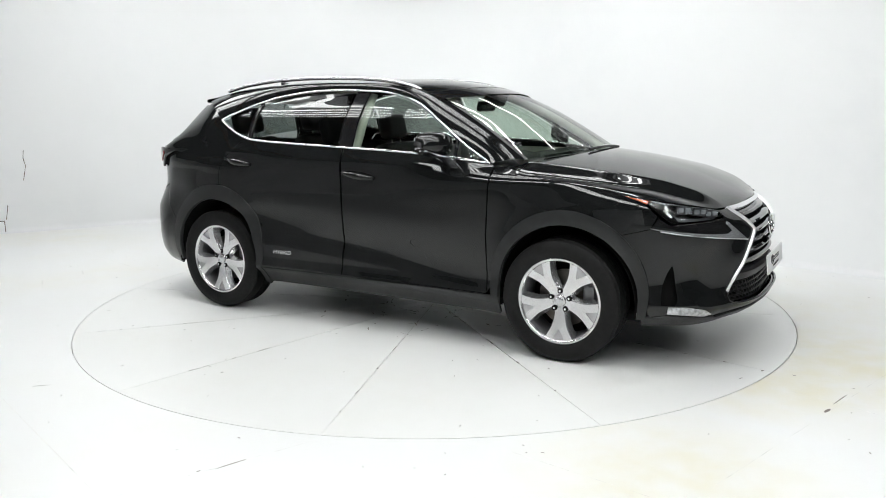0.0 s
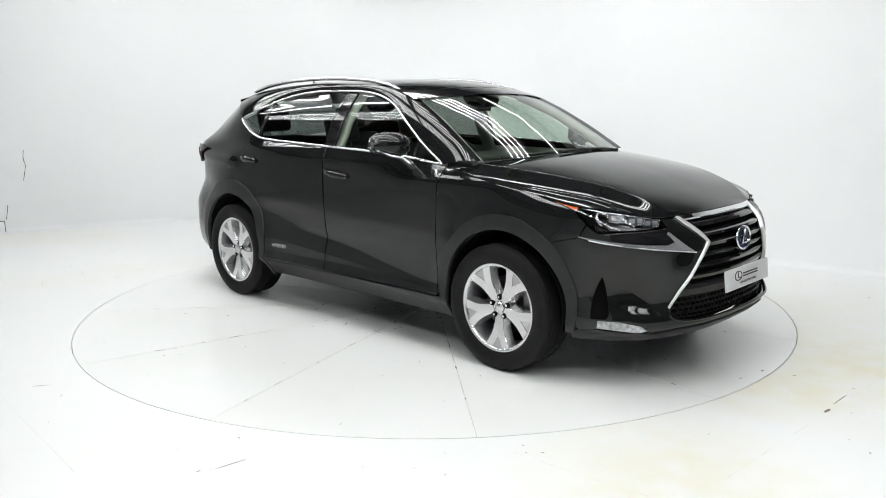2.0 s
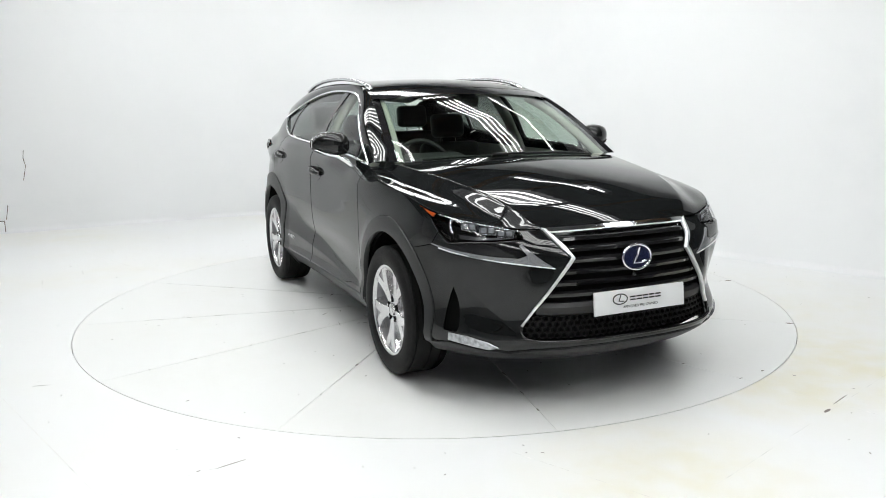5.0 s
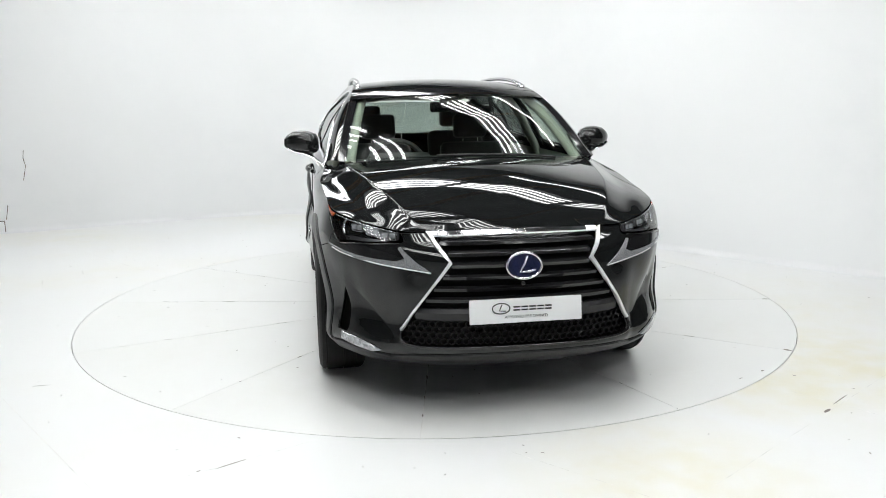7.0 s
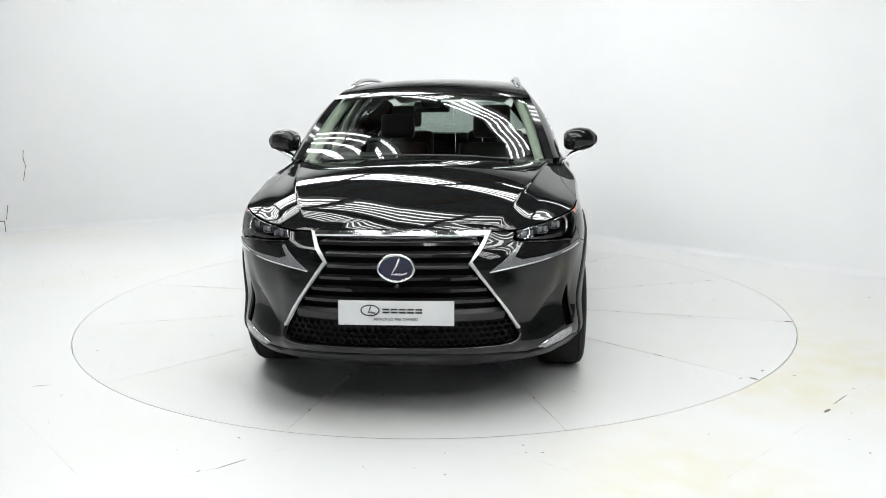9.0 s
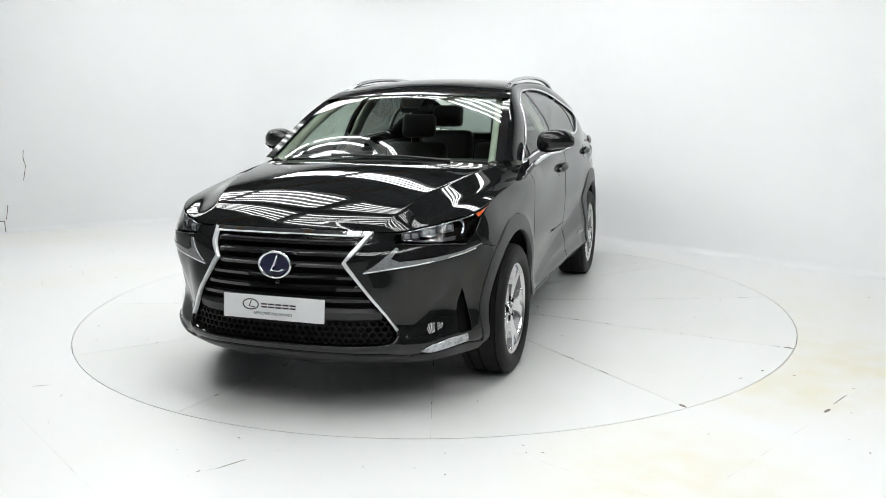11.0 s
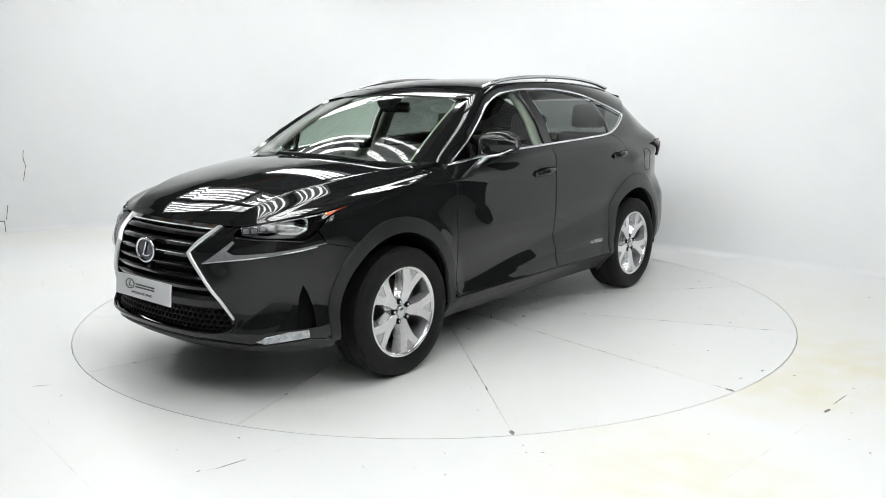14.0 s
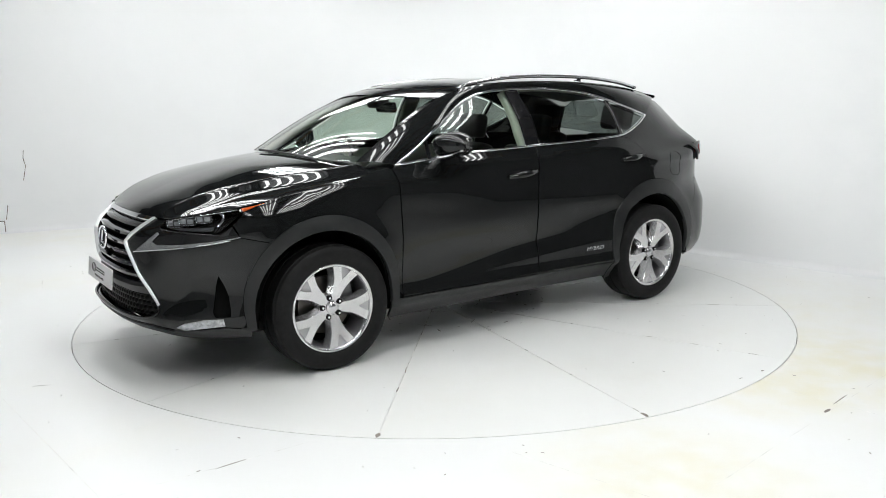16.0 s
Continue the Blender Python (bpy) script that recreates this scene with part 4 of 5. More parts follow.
def lamps(car, side):
    """Headlamp, running light and fog lamp."""
    mir = np.array([1, side, 1])
    tops = [(q, float(shoulder(q)) - .004) for q in np.linspace(1.215, .612, 18)]
    low = [(.594, .868), (.588, .848), (.72, .841), (.83, .837), (.945, .826), (1.0, .870), (1.07, .928), (1.14, .952)]
    lamp = new("headlamp")
    lamp.parent = car
    tagged(lamp, "clear-lens headlamp with three stepped projector lights")
    outline = tops + low
    panel("lens", outline, LENS, lamp, side, off=.001, flange=0, gap=.003)
    panel("housing", outline, GLOSSBLACK, lamp, side, off=-.060, flange=-.058, gap=.002, step=.025)
    amber = [(q, float(shoulder(q)) - .007) for q in np.linspace(1.212, 1.06, 7)] + [(1.07, .932), (1.14, .957)]
    panel("side_marker", amber, AMBER, lamp, side, off=-.002, flange=.01, gap=.002, label="amber side marker")
    # dull grey tray below the projectors and the bright curved reflector at the outer end
    tray = [(.615, .852), (.74, .849), (.90, .842), (.915, .868), (.76, .866), (.63, .866)]
    panel("lamp_tray", tray, BEZEL, lamp, side, off=-.030, flange=.02, gap=.002, step=.015, label="grey lower lamp tray")
    hook = [flank([q], [z], -.022)[0] * mir for q, z in ((.86, .926), (.93, .930), (.965, .915), (.962, .885), (.94, .858))]
    rod("reflector", spline(hook, 20), .008, LAMPGREY, lamp, "bright curved reflector", n=8)
    for i, q in enumerate((.672, .762, .862)):
        z = float(shoulder(q)) - .034
        p = flank([q], [z], -.036)[0] * mir
        d = Vector(flank([q], [z], .03)[0] * mir - p)
        d.z *= .3
        d.normalize()
        m = Matrix.Translation(p) @ d.to_track_quat("Z", "Y").to_matrix().to_4x4()
        part("projector", box_bm((.086, .040, .03), m @ pose(0, 0, .004), .006), BEZEL, lamp, "stepped projector light", smooth=True)
        for o in (-.019, .019):
            part("projector_lens", box_bm((.030, .026, .016), m @ pose(o, .002, .018), .007), PROJECTOR, lamp, "pale clear projector lens", smooth=True)
        bracket = [m @ Vector(v) for v in ((-.042, .018, .02), (-.038, -.016, .02), (.0, -.019, .022), (.040, -.017, .02), (.043, .014, .02))]
        rod("projector_bracket", bracket, .0028, LAMPGREY, lamp, n=6, up=(1, 0, 0))
    brow = [flank([q], [z - .008], -.006)[0] * mir for q, z in tops[5:]]
    rod("lamp_brow", brow, .0028, SATIN, lamp, n=6)
    sill = [flank([q], [z], .002)[0] * mir for q, z in ((.60, .838), (.72, .832), (.83, .828), (.94, .815))]
    rod("lamp_sill", spline(sill, 16), .004, GLOSSBLACK, lamp, n=6)
    # running light: a long strip below the lamp with a short arm at its inner end
    drl = [(1.05, .802), (.905, .772), (.71, .746), (.55, .727), (.425, .712), (.505, .762), (.588, .822), (.600, .816), (.560, .774), (.60, .760), (.71, .766), (.905, .786), (1.05, .806)]
    panel("running_light", drl, DRLWHITE, car, side, off=.006, gap=.0005, step=.012, flange=.012, label="grey running-light strip below the headlamp")
    tip = [flank([q], [z], .009)[0] * mir for q, z in ((1.0, .789), (.905, .774), (.71, .748), (.55, .729), (.43, .714))]
    rod("running_light_edge", spline(tip, 30), .0032, SATINCHROME, car, "bright lower edge of the running light", n=6)
    strip = [(.90, .790), (.71, .771), (.615, .766), (.590, .776), (.620, .826), (.72, .826), (.83, .822), (.93, .812)]
    panel("lamp_infill", strip, GLOSSBLACK, car, side, off=.003, gap=.002, step=.02, flange=.006, label="gloss black infill below the headlamp")
    # fog lamp at the foot of the slot
    fog = [(.69, .328), (.74, .353), (.84, .373), (.945, .376), (.95, .338), (.83, .326), (.735, .315)]
    panel("fog_lamp", fog, FOGLENS, car, side, off=.008, gap=.001, step=.012, label="slim clear fog lamp")


SPIN = [(.50, .370), (.542, .381), (.560, .403), (.555, .43), (.50, .52), (.43, .62), (.36, .715), (.328, .757), (.362, .80), (.412, .845), (.452, .878)]


def spin_w(z):
    """Half width of the grille opening at height z."""
    return float(np.interp(z, [p[1] for p in SPIN], [p[0] for p in SPIN]))


def front(car):
    lip = [(0, .285), (sy(.3), .282), (sy(.6), .285), (sx(1.86), .30)]
    seam = [(1.05, .80)] + ring_arc(AF, 52, 0, 16, .455, .522)
    lamp_low = [(1.012, .862), (.95, .820), (.83, .832), (.72, .836), (.590, .842), (.582, .852), (.598, .872), (.606, .880), (sy(.49), .881), (sy(.465), .882)]
    spindle = [(sy(w), z) for w, z in reversed(SPIN)]
    bump = lip + [(sx(1.82), .33)] + list(reversed(seam)) + lamp_low + spindle + [(sy(.46), .366), (0, .364)]
    slot = [(.928, .60), (.95, .555), (.972, .49), (.98, .42), (.978, .385), (.905, .385), (.893, .41), (.90, .47), (.912, .545)]
    xs = np.linspace(.60, .88, 40)
    folds = [[(q, .398 + (q - .61) * .77 + o) for q in xs] for o in (-.09, -.02, -.007, .007, .02)]
    panel("front_bumper", bump, PAINT, car, both=True, step=.022, holes=[slot], lines=folds, label="glossy black front bumper")
    low = [(0, .232), (sy(.35), .232), (sy(.6), .25), (sx(1.87), .262), (sx(1.79), .262), (sx(1.79), .31), (.95, .326), (.83, .320), (.735, .311), (.69, .308), (.647, .298), (.53, .320), (sy(.3), .334), (0, .336)]
    panel("bumper_lip", low, TRIM, car, both=True, off=.007, label="satin dark grey lower bumper lip")
    edge = [flank([sy(w)], [z], .004)[0] for w, z in reversed(SPIN[:4])] + [flank([q], [.367], .004)[0] for q in np.linspace(sy(.46), 0, 8)]
    edge = edge + [p * np.array([1, -1, 1]) for p in reversed(edge[:-1])]
    rod("mouth_edge", spline(edge, 60), .007, GLOSSBLACK, car, "glossy rounded edge of the lower mouth", n=8)
    # bright spindle frame
    for side in (1, -1):
        chrome = [(sy(w), z) for w, z in SPIN[3:]] + [(sy(.476), .883), (sy(.424), .836), (sy(.346), .762), (sy(.441), .626), (sy(.511), .526), (sy(.562), .438)]
        panel("grille_frame", chrome, SATINCHROME, car, side, off=.012, gap=.001, step=.014, flange=.02, label="bright chrome spindle grille frame")
    bar = [(0, .870), (sy(.20), .870), (sy(.442), .866), (sy(.456), .882), (sy(.2), .886), (0, .886)]
    panel("grille_frame", bar, CHROME, car, both=True, off=.010, gap=.0005, step=.012, flange=.03)
    # back of the grille
    back = [(0, .36)] + [(sy(w + .02), z) for w, z in SPIN] + [(0, .88)]
    panel("grille_back", back, VOID, car, both=True, off=-.075, flange=0, gap=0, step=.05)
    # slats
    for z, h in ((.838, .024), (.792, .026), (.742, .028), (.688, .028), (.634, .030), (.582, .032), (.510, .062)):
        w = spin_w(z) - .006
        rows = []
        for t in np.linspace(-1, 1, 33):
            y = abs(t) * w
            sg = 1 if t >= 0 else -1
            s = sy(y)
            prof = [(z + h * .5, -.055), (z + h * .5, -.022), (z + h * .2, -.008), (z - h * .35, -.016), (z - h * .5, -.03), (z - h * .5, -.055)]
            rows.append([flank([s], [q], o)[0] * np.array([1, sg, 1]) for q, o in prof])
        v, f = grid_mesh(rows)
        me = mesh_of("grille_slat", v, f)
        me.set_sharp_from_angle(angle=radians(30))
        put("grille_slat", me, GLOSSBLACK if h < .05 else PLASTIC, car)
    # honeycomb in the lower mouth
    v, f = [], []
    r = .0175
    for row in range(4):
        z = .386 + row * r * 1.5
        for c in range(-20, 21):
            y = (c + .5 * (row % 2)) * r * 1.9
            if abs(y) > spin_w(max(z, .39)) - .012:
                continue
            k = len(v)
            for o, q in ((-.03, 1.0), (-.03, .78), (-.062, .78), (-.062, 1.0)):
                for a in range(6):
                    an = radians(60 * a + 30)
                    yy, zz = y + 1.06 * q * r * math.cos(an), z + q * r * .98 * math.sin(an)
                    p = flank([sy(abs(yy))], [zz], o)[0]
                    v.append((p[0], yy, zz))
            for a in range(6):
                b = (a + 1) % 6
                f += [(k + a, k + b, k + 6 + b, k + 6 + a), (k + 6 + a, k + 6 + b, k + 12 + b, k + 12 + a)]
    tagged(put("grille_honeycomb", mesh_of("grille_honeycomb", v, f, smooth=False), DARKPLASTIC, car, "black honeycomb mesh in the lower grille"), kind="stuff")
    # badge
    badge = new("badge")
    badge.parent = car
    tagged(badge, "round blue badge with a chrome ring")
    m = Matrix.Translation((2.300, 0, .742)) @ pose(0, 0, 0, 0, -5, 0)
    a = np.linspace(0, 2 * math.pi, 40, endpoint=False)
    ring = [m @ Vector((.004, .082 * math.cos(t), .060 * math.sin(t))) for t in a]
    rod("badge_ring", ring, .0065, CHROME, badge, n=8, closed=True, up=(1, 0, 0))
    v, f = [m @ Vector((.0, .080 * math.cos(t), .058 * math.sin(t))) for t in a], [tuple(range(40))]
    put("badge_face", mesh_of("badge_face", v, f, smooth=False), BLUE, badge)
    mark = [m @ Vector((.006, y, z)) for y, z in ((.014, .044), (.001, .01), (-.020, -.028), (.024, -.028), (.050, -.020))]
    rod("badge_mark", mark, .006, CHROME, badge, n=6, up=(1, 0, 0))
    bm = bmesh.new()
    bmesh.ops.create_uvsphere(bm, u_segments=12, v_segments=8, radius=.013)
    bmesh.ops.translate(bm, vec=(2.285, 0, .655), verts=bm.verts)
    part("camera_pod", bm, GLOSSBLACK, car, smooth=True)
    plate(car)


def plate(car):
    pl = new("number_plate")
    pl.parent = car
    tagged(pl, "silver dealer plate with dark print")
    m = Matrix.Translation((2.336, 0, .542)) @ pose(0, 0, 0, 0, -6, 0)
    part("plate_board", box_bm((.010, .530, .112), m, .003), PLATE, pl)
    # emblem and wordmark as plain shapes
    a = np.linspace(0, 2 * math.pi, 28, endpoint=False)
    rod("plate_emblem", [m @ Vector((.0055, -.118 + .041 * math.cos(t), .012 + .024 * math.sin(t))) for t in a], .0028, INK, pl, n=6, closed=True, up=(1, 0, 0))
    rod("plate_emblem", [m @ Vector((.0055, -.118 + y, .012 + z)) for y, z in ((.004, .018), (-.008, -.010), (.022, -.012))], .0028, INK, pl, n=6, up=(1, 0, 0))
    bars = bmesh.new()
    for i in range(5):
        box_bm((.002, .031, .0070), m @ pose(.0058, -.045 + i * .0375, .003), bm=bars)
        box_bm((.002, .031, .0070), m @ pose(.0058, -.045 + i * .0375, .017), bm=bars)
    part("plate_wordmark", bars, INK, pl)
    text(pl, "APPROVED PRE OWNED", m @ Matrix.Translation((.0060, 0, -.034)) @ Matrix(((0, 0, 1, 0), (1, 0, 0, 0), (0, 1, 0, 0), (0, 0, 0, 1))), .0185, INK)


def text(parent, body, m, size, material, name="lettering", align="CENTER"):
    cu = bpy.data.curves.new("lettering", "FONT")
    cu.body, cu.size, cu.align_x, cu.extrude = body, size, align, .0004
    tmp = new("lettering", cu)
    bpy.context.view_layer.update()
    me = bpy.data.meshes.new_from_object(tmp.evaluated_get(bpy.context.evaluated_depsgraph_get()))
    bpy.data.objects.remove(tmp)
    me.transform(m)
    me.materials.clear()
    return put(name, me, material, parent)


def mirrors(car):
    for side in (1, -1):
        mir = new("door_mirror")
        mir.parent = car
        tagged(mir, "glossy black door mirror on a chrome-edged arm")

        def loft(rings):
            rows = [[np.array(p) * np.array([1, side, 1]) for p in r] for r in rings]
            n = len(rows[0])
            v = [p for r in rows for p in r]
            f = [(i * n + j, i * n + (j + 1) % n, (i + 1) * n + (j + 1) % n, (i + 1) * n + j) for i in range(len(rows) - 1) for j in range(n)]
            f += [tuple(range(n)), tuple((len(rows) - 1) * n + j for j in reversed(range(n)))]
            return v, f
        rings = []
        for y, fx, h0, h1, d in ((.868, .60, 1.185, 1.262, .05), (.885, .635, 1.165, 1.285, .085), (.93, .655, 1.158, 1.302, .115), (.98, .645, 1.158, 1.306, .12), (1.03, .615, 1.168, 1.298, .11), (1.065, .575, 1.185, 1.275, .08), (1.083, .535, 1.205, 1.252, .04)):
            zc, hh = (h0 + h1) / 2, (h1 - h0) / 2
            ring = []
            for k in range(20):
                a = 2 * math.pi * k / 20
                ca, sa = math.cos(a), math.sin(a)
                px = fx - d + d * (abs(ca) ** .7) * (1 if ca > 0 else -.35)
                ring.append((px, y, zc + hh * (abs(sa) ** .8) * (1 if sa > 0 else -1)))
            rings.append(ring)
        v, f = loft(rings)
        me = mesh_of("mirror_cap", v, f)
        put("mirror_cap", me, PAINT, mir)
        rings = []
        for y, fx, z, w, h in ((.83, .665, 1.072, .045, .024), (.87, .665, 1.100, .042, .022), (.91, .660, 1.136, .045, .020), (.96, .654, 1.160, .058, .013), (1.02, .622, 1.172, .055, .010), (1.07, .570, 1.196, .035, .008)):
            rings.append([(fx - w + w * math.cos(a), y, z + h * math.sin(a)) for a in np.linspace(0, 2 * math.pi, 12, endpoint=False)])
        v, f = loft(rings)
        put("mirror_arm", mesh_of("mirror_arm", v, f), CHROME, mir, "bright chrome mirror arm")
        v = [np.array((.515, y, z)) * np.array([1, side, 1]) for y, z in ((.89, 1.19), (.94, 1.17), (1.03, 1.18), (1.06, 1.21), (1.055, 1.255), (1.02, 1.285), (.93, 1.29), (.89, 1.26))]
        put("mirror_glass", mesh_of("mirror_glass", v, [tuple(range(8))], smooth=False), CHROME, mir, "mirror glass")


def wheel(car):
    w = new("wheel")
    w.parent = car
    tagged(w, "five-spoke silver alloy wheel with a black tyre")
    # tyre with a grooved tread; outer face towards +y
    prof = [(.240, .045), (.262, .062), (.300, .068), (.330, .064), (.348, .052), (.354, .036)]
    for g in (.030, .0, -.060, -.120):
        prof += [(.356, g + .004), (.348, g + .002), (.348, g - .004), (.356, g - .006)] if g != .0 else []
    prof += [(.354, -.150), (.346, -.166), (.325, -.178), (.270, -.176), (.240, -.160)]
    v, f = revolve(prof, 96)
    me = mesh_of("tyre", v, f)
    me.set_sharp_from_angle(angle=radians(35))
    put("tyre", me, RUBBER, w, "black grooved tyre")
    # tread sipes
    v, f = [], []
    for i in range(72):
        a = 2 * math.pi * i / 72
        for y0, y1, sk in ((.034, .050, .03), (-.160, -.126, -.03)):
            k = len(v)
            for y, aa in ((y0, a), (y1, a + sk), (y1, a + sk + .028), (y0, a + .028)):
                r = .3568 if abs(y + .057) < .095 else .346
                v.append((r * math.cos(aa), y, r * math.sin(aa)))
            f.append((k, k + 1, k + 2, k + 3))
    tagged(put("tread", mesh_of("tread", v, f, smooth=False), RUBBER, w), kind="stuff")
    # barrel and lip
    v, f = revolve([(.247, .052), (.252, .046), (.244, .040), (.236, .030), (.222, -.02), (.215, -.15)], 72)
    put("rim_barrel", mesh_of("rim_barrel", v, f), RIMDARK, w)
    v, f = revolve([(.230, .034), (.233, .045), (.240, .053), (.252, .053), (.256, .046)], 72)
    put("rim_lip", mesh_of("rim_lip", v, f), RIM, w, "bright machined rim lip")
    # five forked spokes
    for i in range(5):
        rot = Matrix.Rotation(radians(90 + 72 * i), 4, "Y")
        spoke(w, rot)
    v, f = revolve([(.001, .036), (.030, .036), (.034, .033), (.036, .024), (.075, .020), (.082, .0), (.082, -.05)], 40)
    me = mesh_of("hub", v, f)
    me.set_sharp_from_angle(angle=radians(35))
    put("hub", me, RIM, w)
    v, f = revolve([(.001, .0385), (.022, .0385), (.024, .036)], 28)
    put("hub_cap", mesh_of("hub_cap", v, f), SATIN, w, "small round centre cap")
    for i in range(5):
        a = radians(90 + 72 * i)
        c = (.057 * math.cos(a), 0, .057 * math.sin(a))
        # black disc painted for the shade in the nut hole
        v, f = revolve([(.001, .0315), (.0150, .0315), (.0160, .030), (.0160, .015)], 16)
        put("nut_shade", mesh_of("nut_shade", [(p[0] + c[0], p[1], p[2] + c[2]) for p in v], f), VOID, w)
        v, f = revolve([(.001, .036), (.0065, .036), (.0075, .034), (.0075, .02)], 6)
        put("wheel_nut", mesh_of("wheel_nut", [(p[0] + c[0], p[1], p[2] + c[2]) for p in v], f, smooth=False), CHROME, w)
    v, f = revolve([(.07, -.06), (.165, -.06), (.165, -.085), (.07, -.085)], 48, True)
    put("brake_disc", mesh_of("brake_disc", v, f, smooth=False), DISC, w, "worn steel brake disc")
    part("brake_calliper", box_bm((.07, .07, .15), pose(-.145, -.07, .02), .015), RIMDARK, w)
    # added dark disc that gives the shade between the spokes
    v, f = revolve([(.001, -.11), (.225, -.11)], 32)
    put("wheel_shade", mesh_of("wheel_shade", v, f), VOID, w)
    return w


def spoke(w_, rot):
    """A forked spoke: narrow at the hub, wide at the rim, two bright arms round a grey hollow."""
    def mesh3(name, poly, y0, y1, material):
        n = len(poly)
        v = []
        for dy, grow in ((0.0, 0.0), (-.003, .002), (None, .020)):
            for x, z in poly:
                y = float(np.interp(x, (.05, .14, .24), y0))
                sg = 0 if abs(z) < .001 else (1 if z > 0 else -1)
                w = grow if abs(z) > .055 * min(1, x / .2) * .4 else 0
                v.append((x, y1 if dy is None else y + dy, z + sg * w))
        f = [tuple(range(n))] + [(k * n + i, k * n + (i + 1) % n, (k + 1) * n + (i + 1) % n, (k + 1) * n + i) for k in (0, 1) for i in range(n)]
        bm = bmesh.new()
        vs = [bm.verts.new(rot @ Vector(p)) for p in v]
        for t in f:
            bm.faces.new([vs[i] for i in t])
        return part(name, bm, material, w_)
    arms = [(.045, .024), (.085, .029), (.125, .036), (.160, .048), (.205, .073), (.236, .097), (.248, .042), (.205, .022), (.165, .0),
            (.205, -.022), (.248, -.042), (.236, -.097), (.205, -.073), (.160, -.048), (.125, -.036), (.085, -.029), (.045, -.024)]
    mesh3("spoke_arm", arms, (.026, .036, .045), -.012, RIM)
    web = [(.152, 0), (.200, .030), (.247, .054), (.250, 0), (.247, -.054), (.200, -.030)]
    mesh3("spoke_pocket", web, (.020, .028, .036), -.010, POCKET)


def cabin(car):
    """What shows through the glass."""
    bm = box_bm((.42, 1.40, .16), pose(.93, 0, 1.035, 0, 6, 0), .05, 3)
    part("dashboard", bm, CABIN, car, "black dashboard", smooth=True)
    part("instrument_hood", box_bm((.2, .38, .07), pose(.80, -.37, 1.12, 0, 8, 0), .03, 3), CABIN, car, smooth=True)
    part("floor_pan", box_bm((2.6, 1.45, .04), pose(-.3, 0, .40), .01), CABIN, car)
    part("centre_console", box_bm((.9, .24, .35), pose(.25, 0, .66), .04, 3), CABIN, car, smooth=True)
    a = np.linspace(0, 2 * math.pi, 36, endpoint=False)
    m = Matrix.Translation((.60, -.37, 1.06)) @ pose(0, 0, 0, 0, -24, 0)
    sw = new("steering_wheel")
    sw.parent = car
    rod("steering_rim", [m @ Vector((0, .185 * math.cos(t), .185 * math.sin(t))) for t in a], .016, LEATHER, sw, n=8, closed=True, up=(1, 0, 0))
    part("steering_hub", box_bm((.05, .16, .12), m, .03, 3), CABIN, sw, smooth=True)
    for z in (0.0,):
        part("steering_spoke", box_bm((.02, .34, .035), m, .008), CABIN, sw)
    for y in (.37, -.37):
        seat(car, -.22, y, .50)
    for y in (.40, -.40):
        seat(car, -1.05, y, .56)
    for side in (1, -1):
        for x, z0, z1, lean in ((-.21, .9, 1.52, .13),):
            pts = [flank([sx(x + .01)], [z], -.085)[0] * np.array([1, side, 1]) for z in np.linspace(z0, z1, 8)]
            rod("pillar_lining", pts, .068, BEIGE, car, "pale pillar lining", n=8, up=(0, 1, 0), flat=.4)
        pts = [np.array(p) * np.array([1, side, 1]) + np.array([-.03, -.075 * side, -.03]) for p in spline(E_PTS[:4], 12)]
        rod("pillar_lining", pts, .03, BEIGE, car, n=8)
        for nm, x0, x1 in (("door_lining", -.15, .82), ("door_lining", -1.0, -.25)):
            rows = [[flank([sx(x)], [z], -.085)[0] * np.array([1, side, 1]) for z in np.linspace(.45, 1.12, 6)] for x in np.linspace(x0, x1, 10)]
            v, f = grid_mesh(rows)
            put(nm, mesh_of(nm, v, f), BEIGE, car)
    # inner mirror with its sensor pod
    part("inner_mirror", box_bm((.035, .24, .07), pose(.40, 0, 1.44, 0, 8, 0), .02, 3), GLOSSBLACK, car, smooth=True)
    part("sensor_pod", box_bm((.12, .13, .07), pose(.47, 0, 1.49, 0, 28, 0), .02, 3), PLASTIC, car, smooth=True)


def seat(car, x, y, z):
    st = new("seat")
    st.parent = car
    tagged(st, "black leather seat with a headrest")
    part("seat_base", box_bm((.52, .50, .18), pose(x, y, z + .02, 0, -6, 0), .06, 3), LEATHER, st, smooth=True)
    part("backrest", box_bm((.15, .50, .60), pose(x - .31, y, z + .36, 0, -16, 0), .06, 3), LEATHER, st, smooth=True)
    part("headrest", box_bm((.11, .27, .19), pose(x - .42, y, z + .78, 0, -12, 0), .045, 3), LEATHER, st, smooth=True)
    for o in (-.06, .06):
        rod("headrest_post", [(x - .37, y + o, z + .60), (x - .41, y + o, z + .74)], .006, CHROME, st, n=6)


def wipers(car):
    for pts in ([(1.18, .50, 1.185), (1.215, .25, 1.205), (1.235, -.05, 1.212), (1.23, -.22, 1.212)], [(1.20, -.10, 1.20), (1.17, -.35, 1.20), (1.09, -.60, 1.185)]):
        rod("wiper", spline([(x + .012, y, z - .034) for x, y, z in pts], 14), .008, PLASTIC, car, "black wiper arm", n=6)


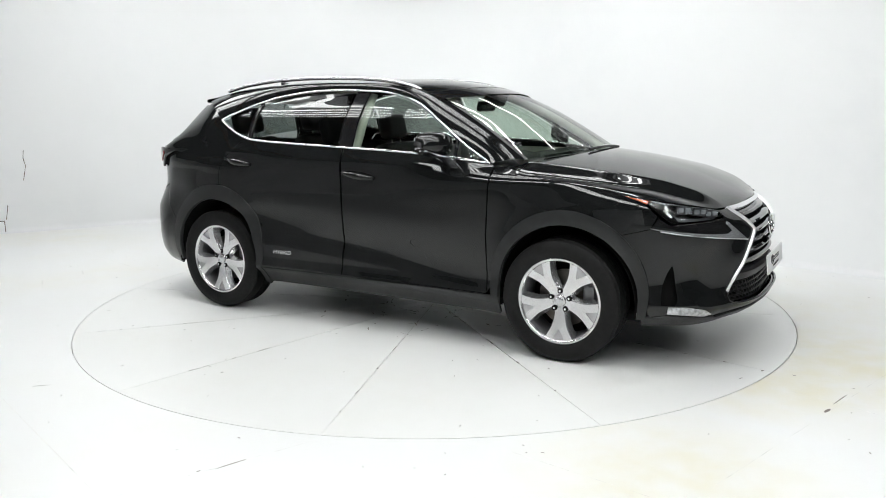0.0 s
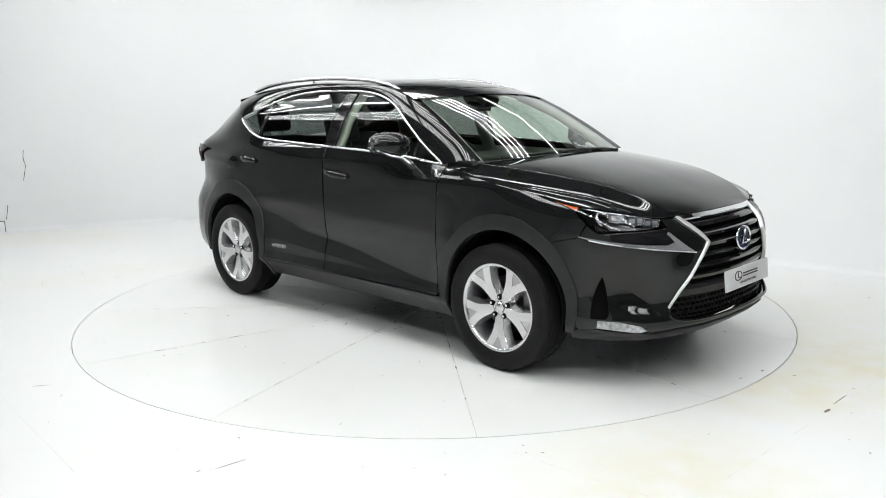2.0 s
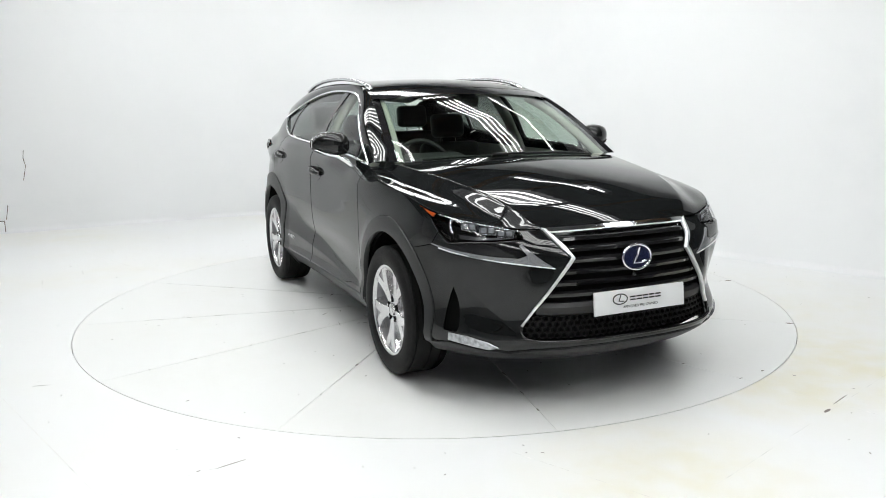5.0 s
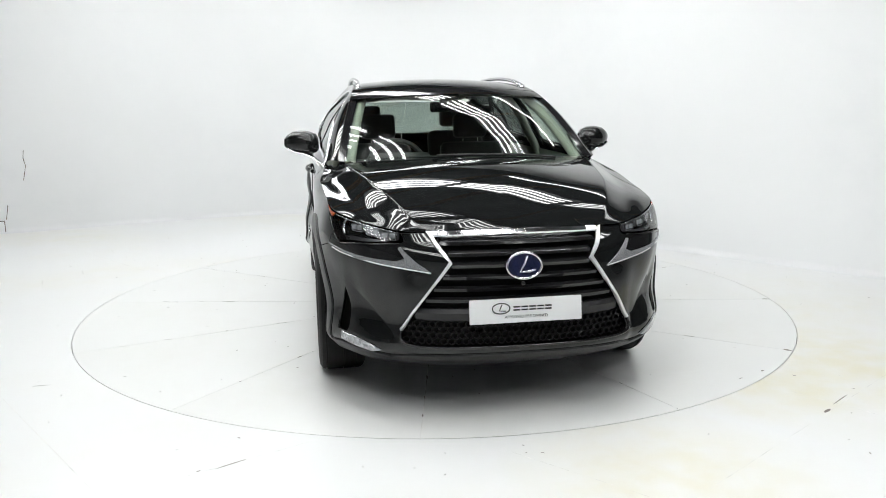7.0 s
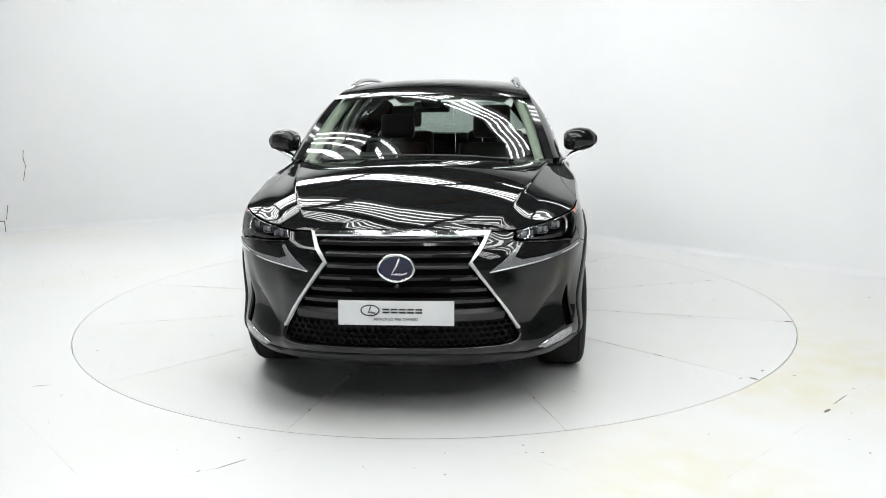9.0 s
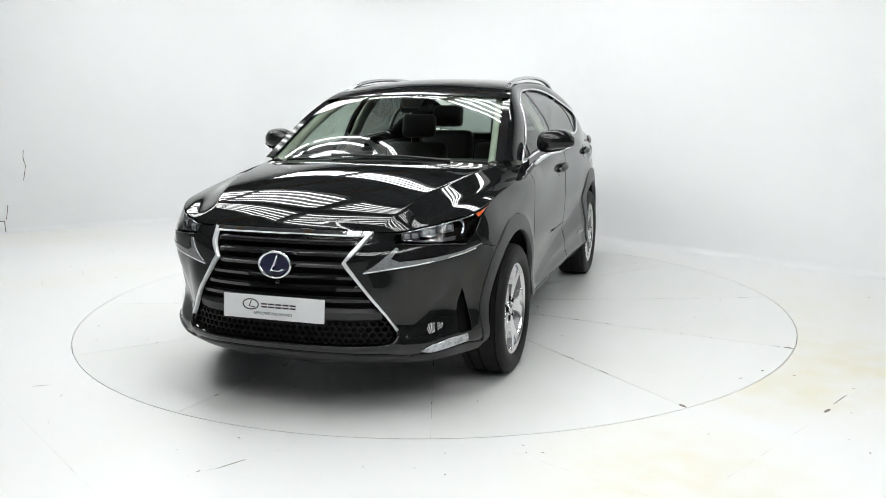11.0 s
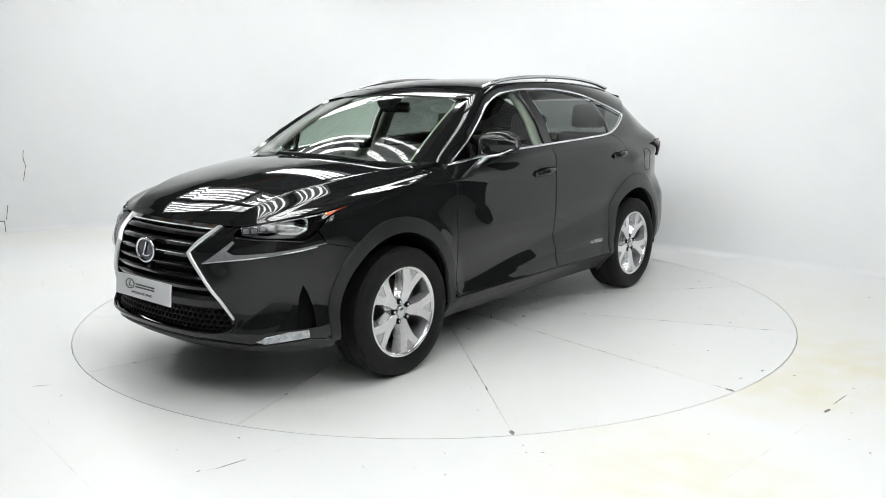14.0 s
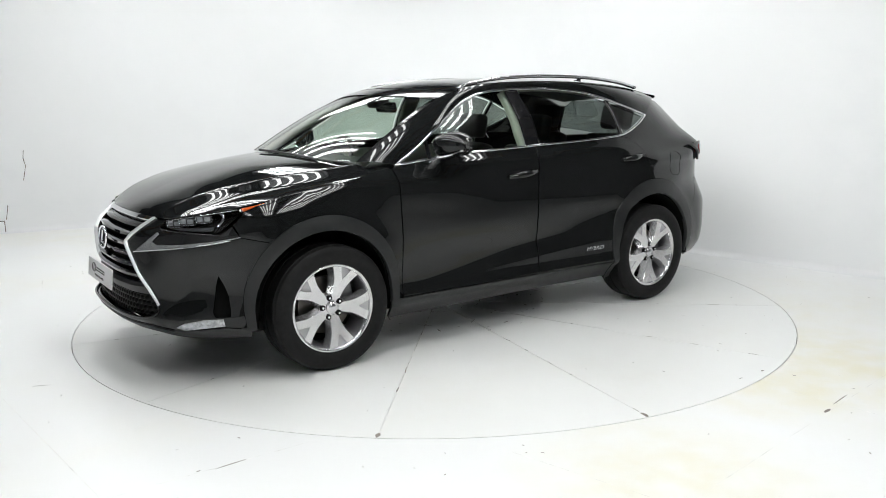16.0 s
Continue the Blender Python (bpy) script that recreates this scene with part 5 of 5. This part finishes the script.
def build_car():
    car = new("car")
    tagged(car, "glossy black five-door crossover car on the turntable", "car")
    build_body(car)
    mirrors(car)
    cabin(car)
    wipers(car)
    w = wheel(car)
    w.matrix_basis = pose(1.33, -.86, .356, 0, 0, 180) @ pose(0, 0, 0, 0, 0, 0)
    copy_thing(w, pose(-1.33, -.86, .356, 0, 0, 180) @ pose(0, 0, 0, 0, 0, 0))
    copy_thing(w, pose(1.33, .86, .356, 0, 13, 0))
    copy_thing(w, pose(-1.33, .86, .356))
    for side in (1, -1):
        ob = text(car, "HYBRID", Matrix(), .037, CHROME, "badge_lettering")
        for vert in ob.data.vertices:
            tx, tz, ty = vert.co.x, vert.co.y, vert.co.z
            p = flank([sx(-.70) + side * (tx * 1.2 + tz * .3)], [.453 + tz], .004 + ty)[0]
            vert.co = (p[0], side * p[1], p[2])
    flap = [flank([sx(-1.60) + .075 * math.copysign(abs(math.cos(t)) ** .6, math.cos(t))], [1.0 + .085 * math.copysign(abs(math.sin(t)) ** .6, math.sin(t))], .0005)[0] for t in np.linspace(0, 2 * math.pi, 40, endpoint=False)]
    rod("fuel_flap", flap, .0016, VOID, car, n=5, closed=True)
    return car



def wall_marks():
    """Two thin cracks in the white wall and a loose access panel at its foot."""
    cor, dl = Vector((-1.13, 5.43)), Vector((-0.889, -0.458))
    nrm = Vector((-dl.y, dl.x)) * -1
    if nrm.y > 0:
        nrm = -nrm
    for along, pts in ((4.09, ((.0, .95), (.012, .86), (-.006, .77), (.01, .69), (.03, .60))), (4.31, ((.0, .32), (.012, .24), (.03, .15)))):
        p3 = []
        for o, z in pts:
            q = cor + dl * (along + o) + nrm * 0.002
            p3.append((q.x, q.y, z + .005))
        tagged(rod("wall_crack", p3, .004, CHIP, n=5), "thin dark crack in the white wall", "crack", "wall cracks")
    q = cor + dl * 4.49 + nrm * 0.016
    hatch = new("access_panel")
    hatch.matrix_world = pose(q.x, q.y, 0.075, 0, 0, math.degrees(math.atan2(dl.y, dl.x)))
    tagged(hatch, "small white access panel with a dark gap at the wall's foot", "panel")
    part("panel_face", box_bm((0.25, 0.02, 0.13), Matrix(), 0.003), WALLWHITE, hatch)
    part("panel_gap", box_bm((0.27, 0.012, 0.14), pose(0, 0, 0.004)), CHIP, hatch, "dark gap round the panel")


wall_marks()
CAR = build_car()
OFFSET = (0.0164, 0.0278)


def heading(t):
    """The turn of the table in degrees, at t seconds."""
    return -31.053 - 6.62297 * t - 0.109452 * t ** 2 + 0.00768127 * t ** 3 - 0.000174987 * t ** 4


def motions():
    rows_table, rows_car = [], []
    for i in range(33):
        t = i * 0.5
        a = heading(t)
        c, s = math.cos(radians(a)), math.sin(radians(a))
        rows_table.append((t, pose(0, 0, 0, 0, 0, a)))
        rows_car.append((t, pose(OFFSET[0] * c - OFFSET[1] * s, OFFSET[0] * s + OFFSET[1] * c, 0, 0, 0, a)))
    walk(TABLE, rows_table)
    walk(CAR, rows_car)


motions()
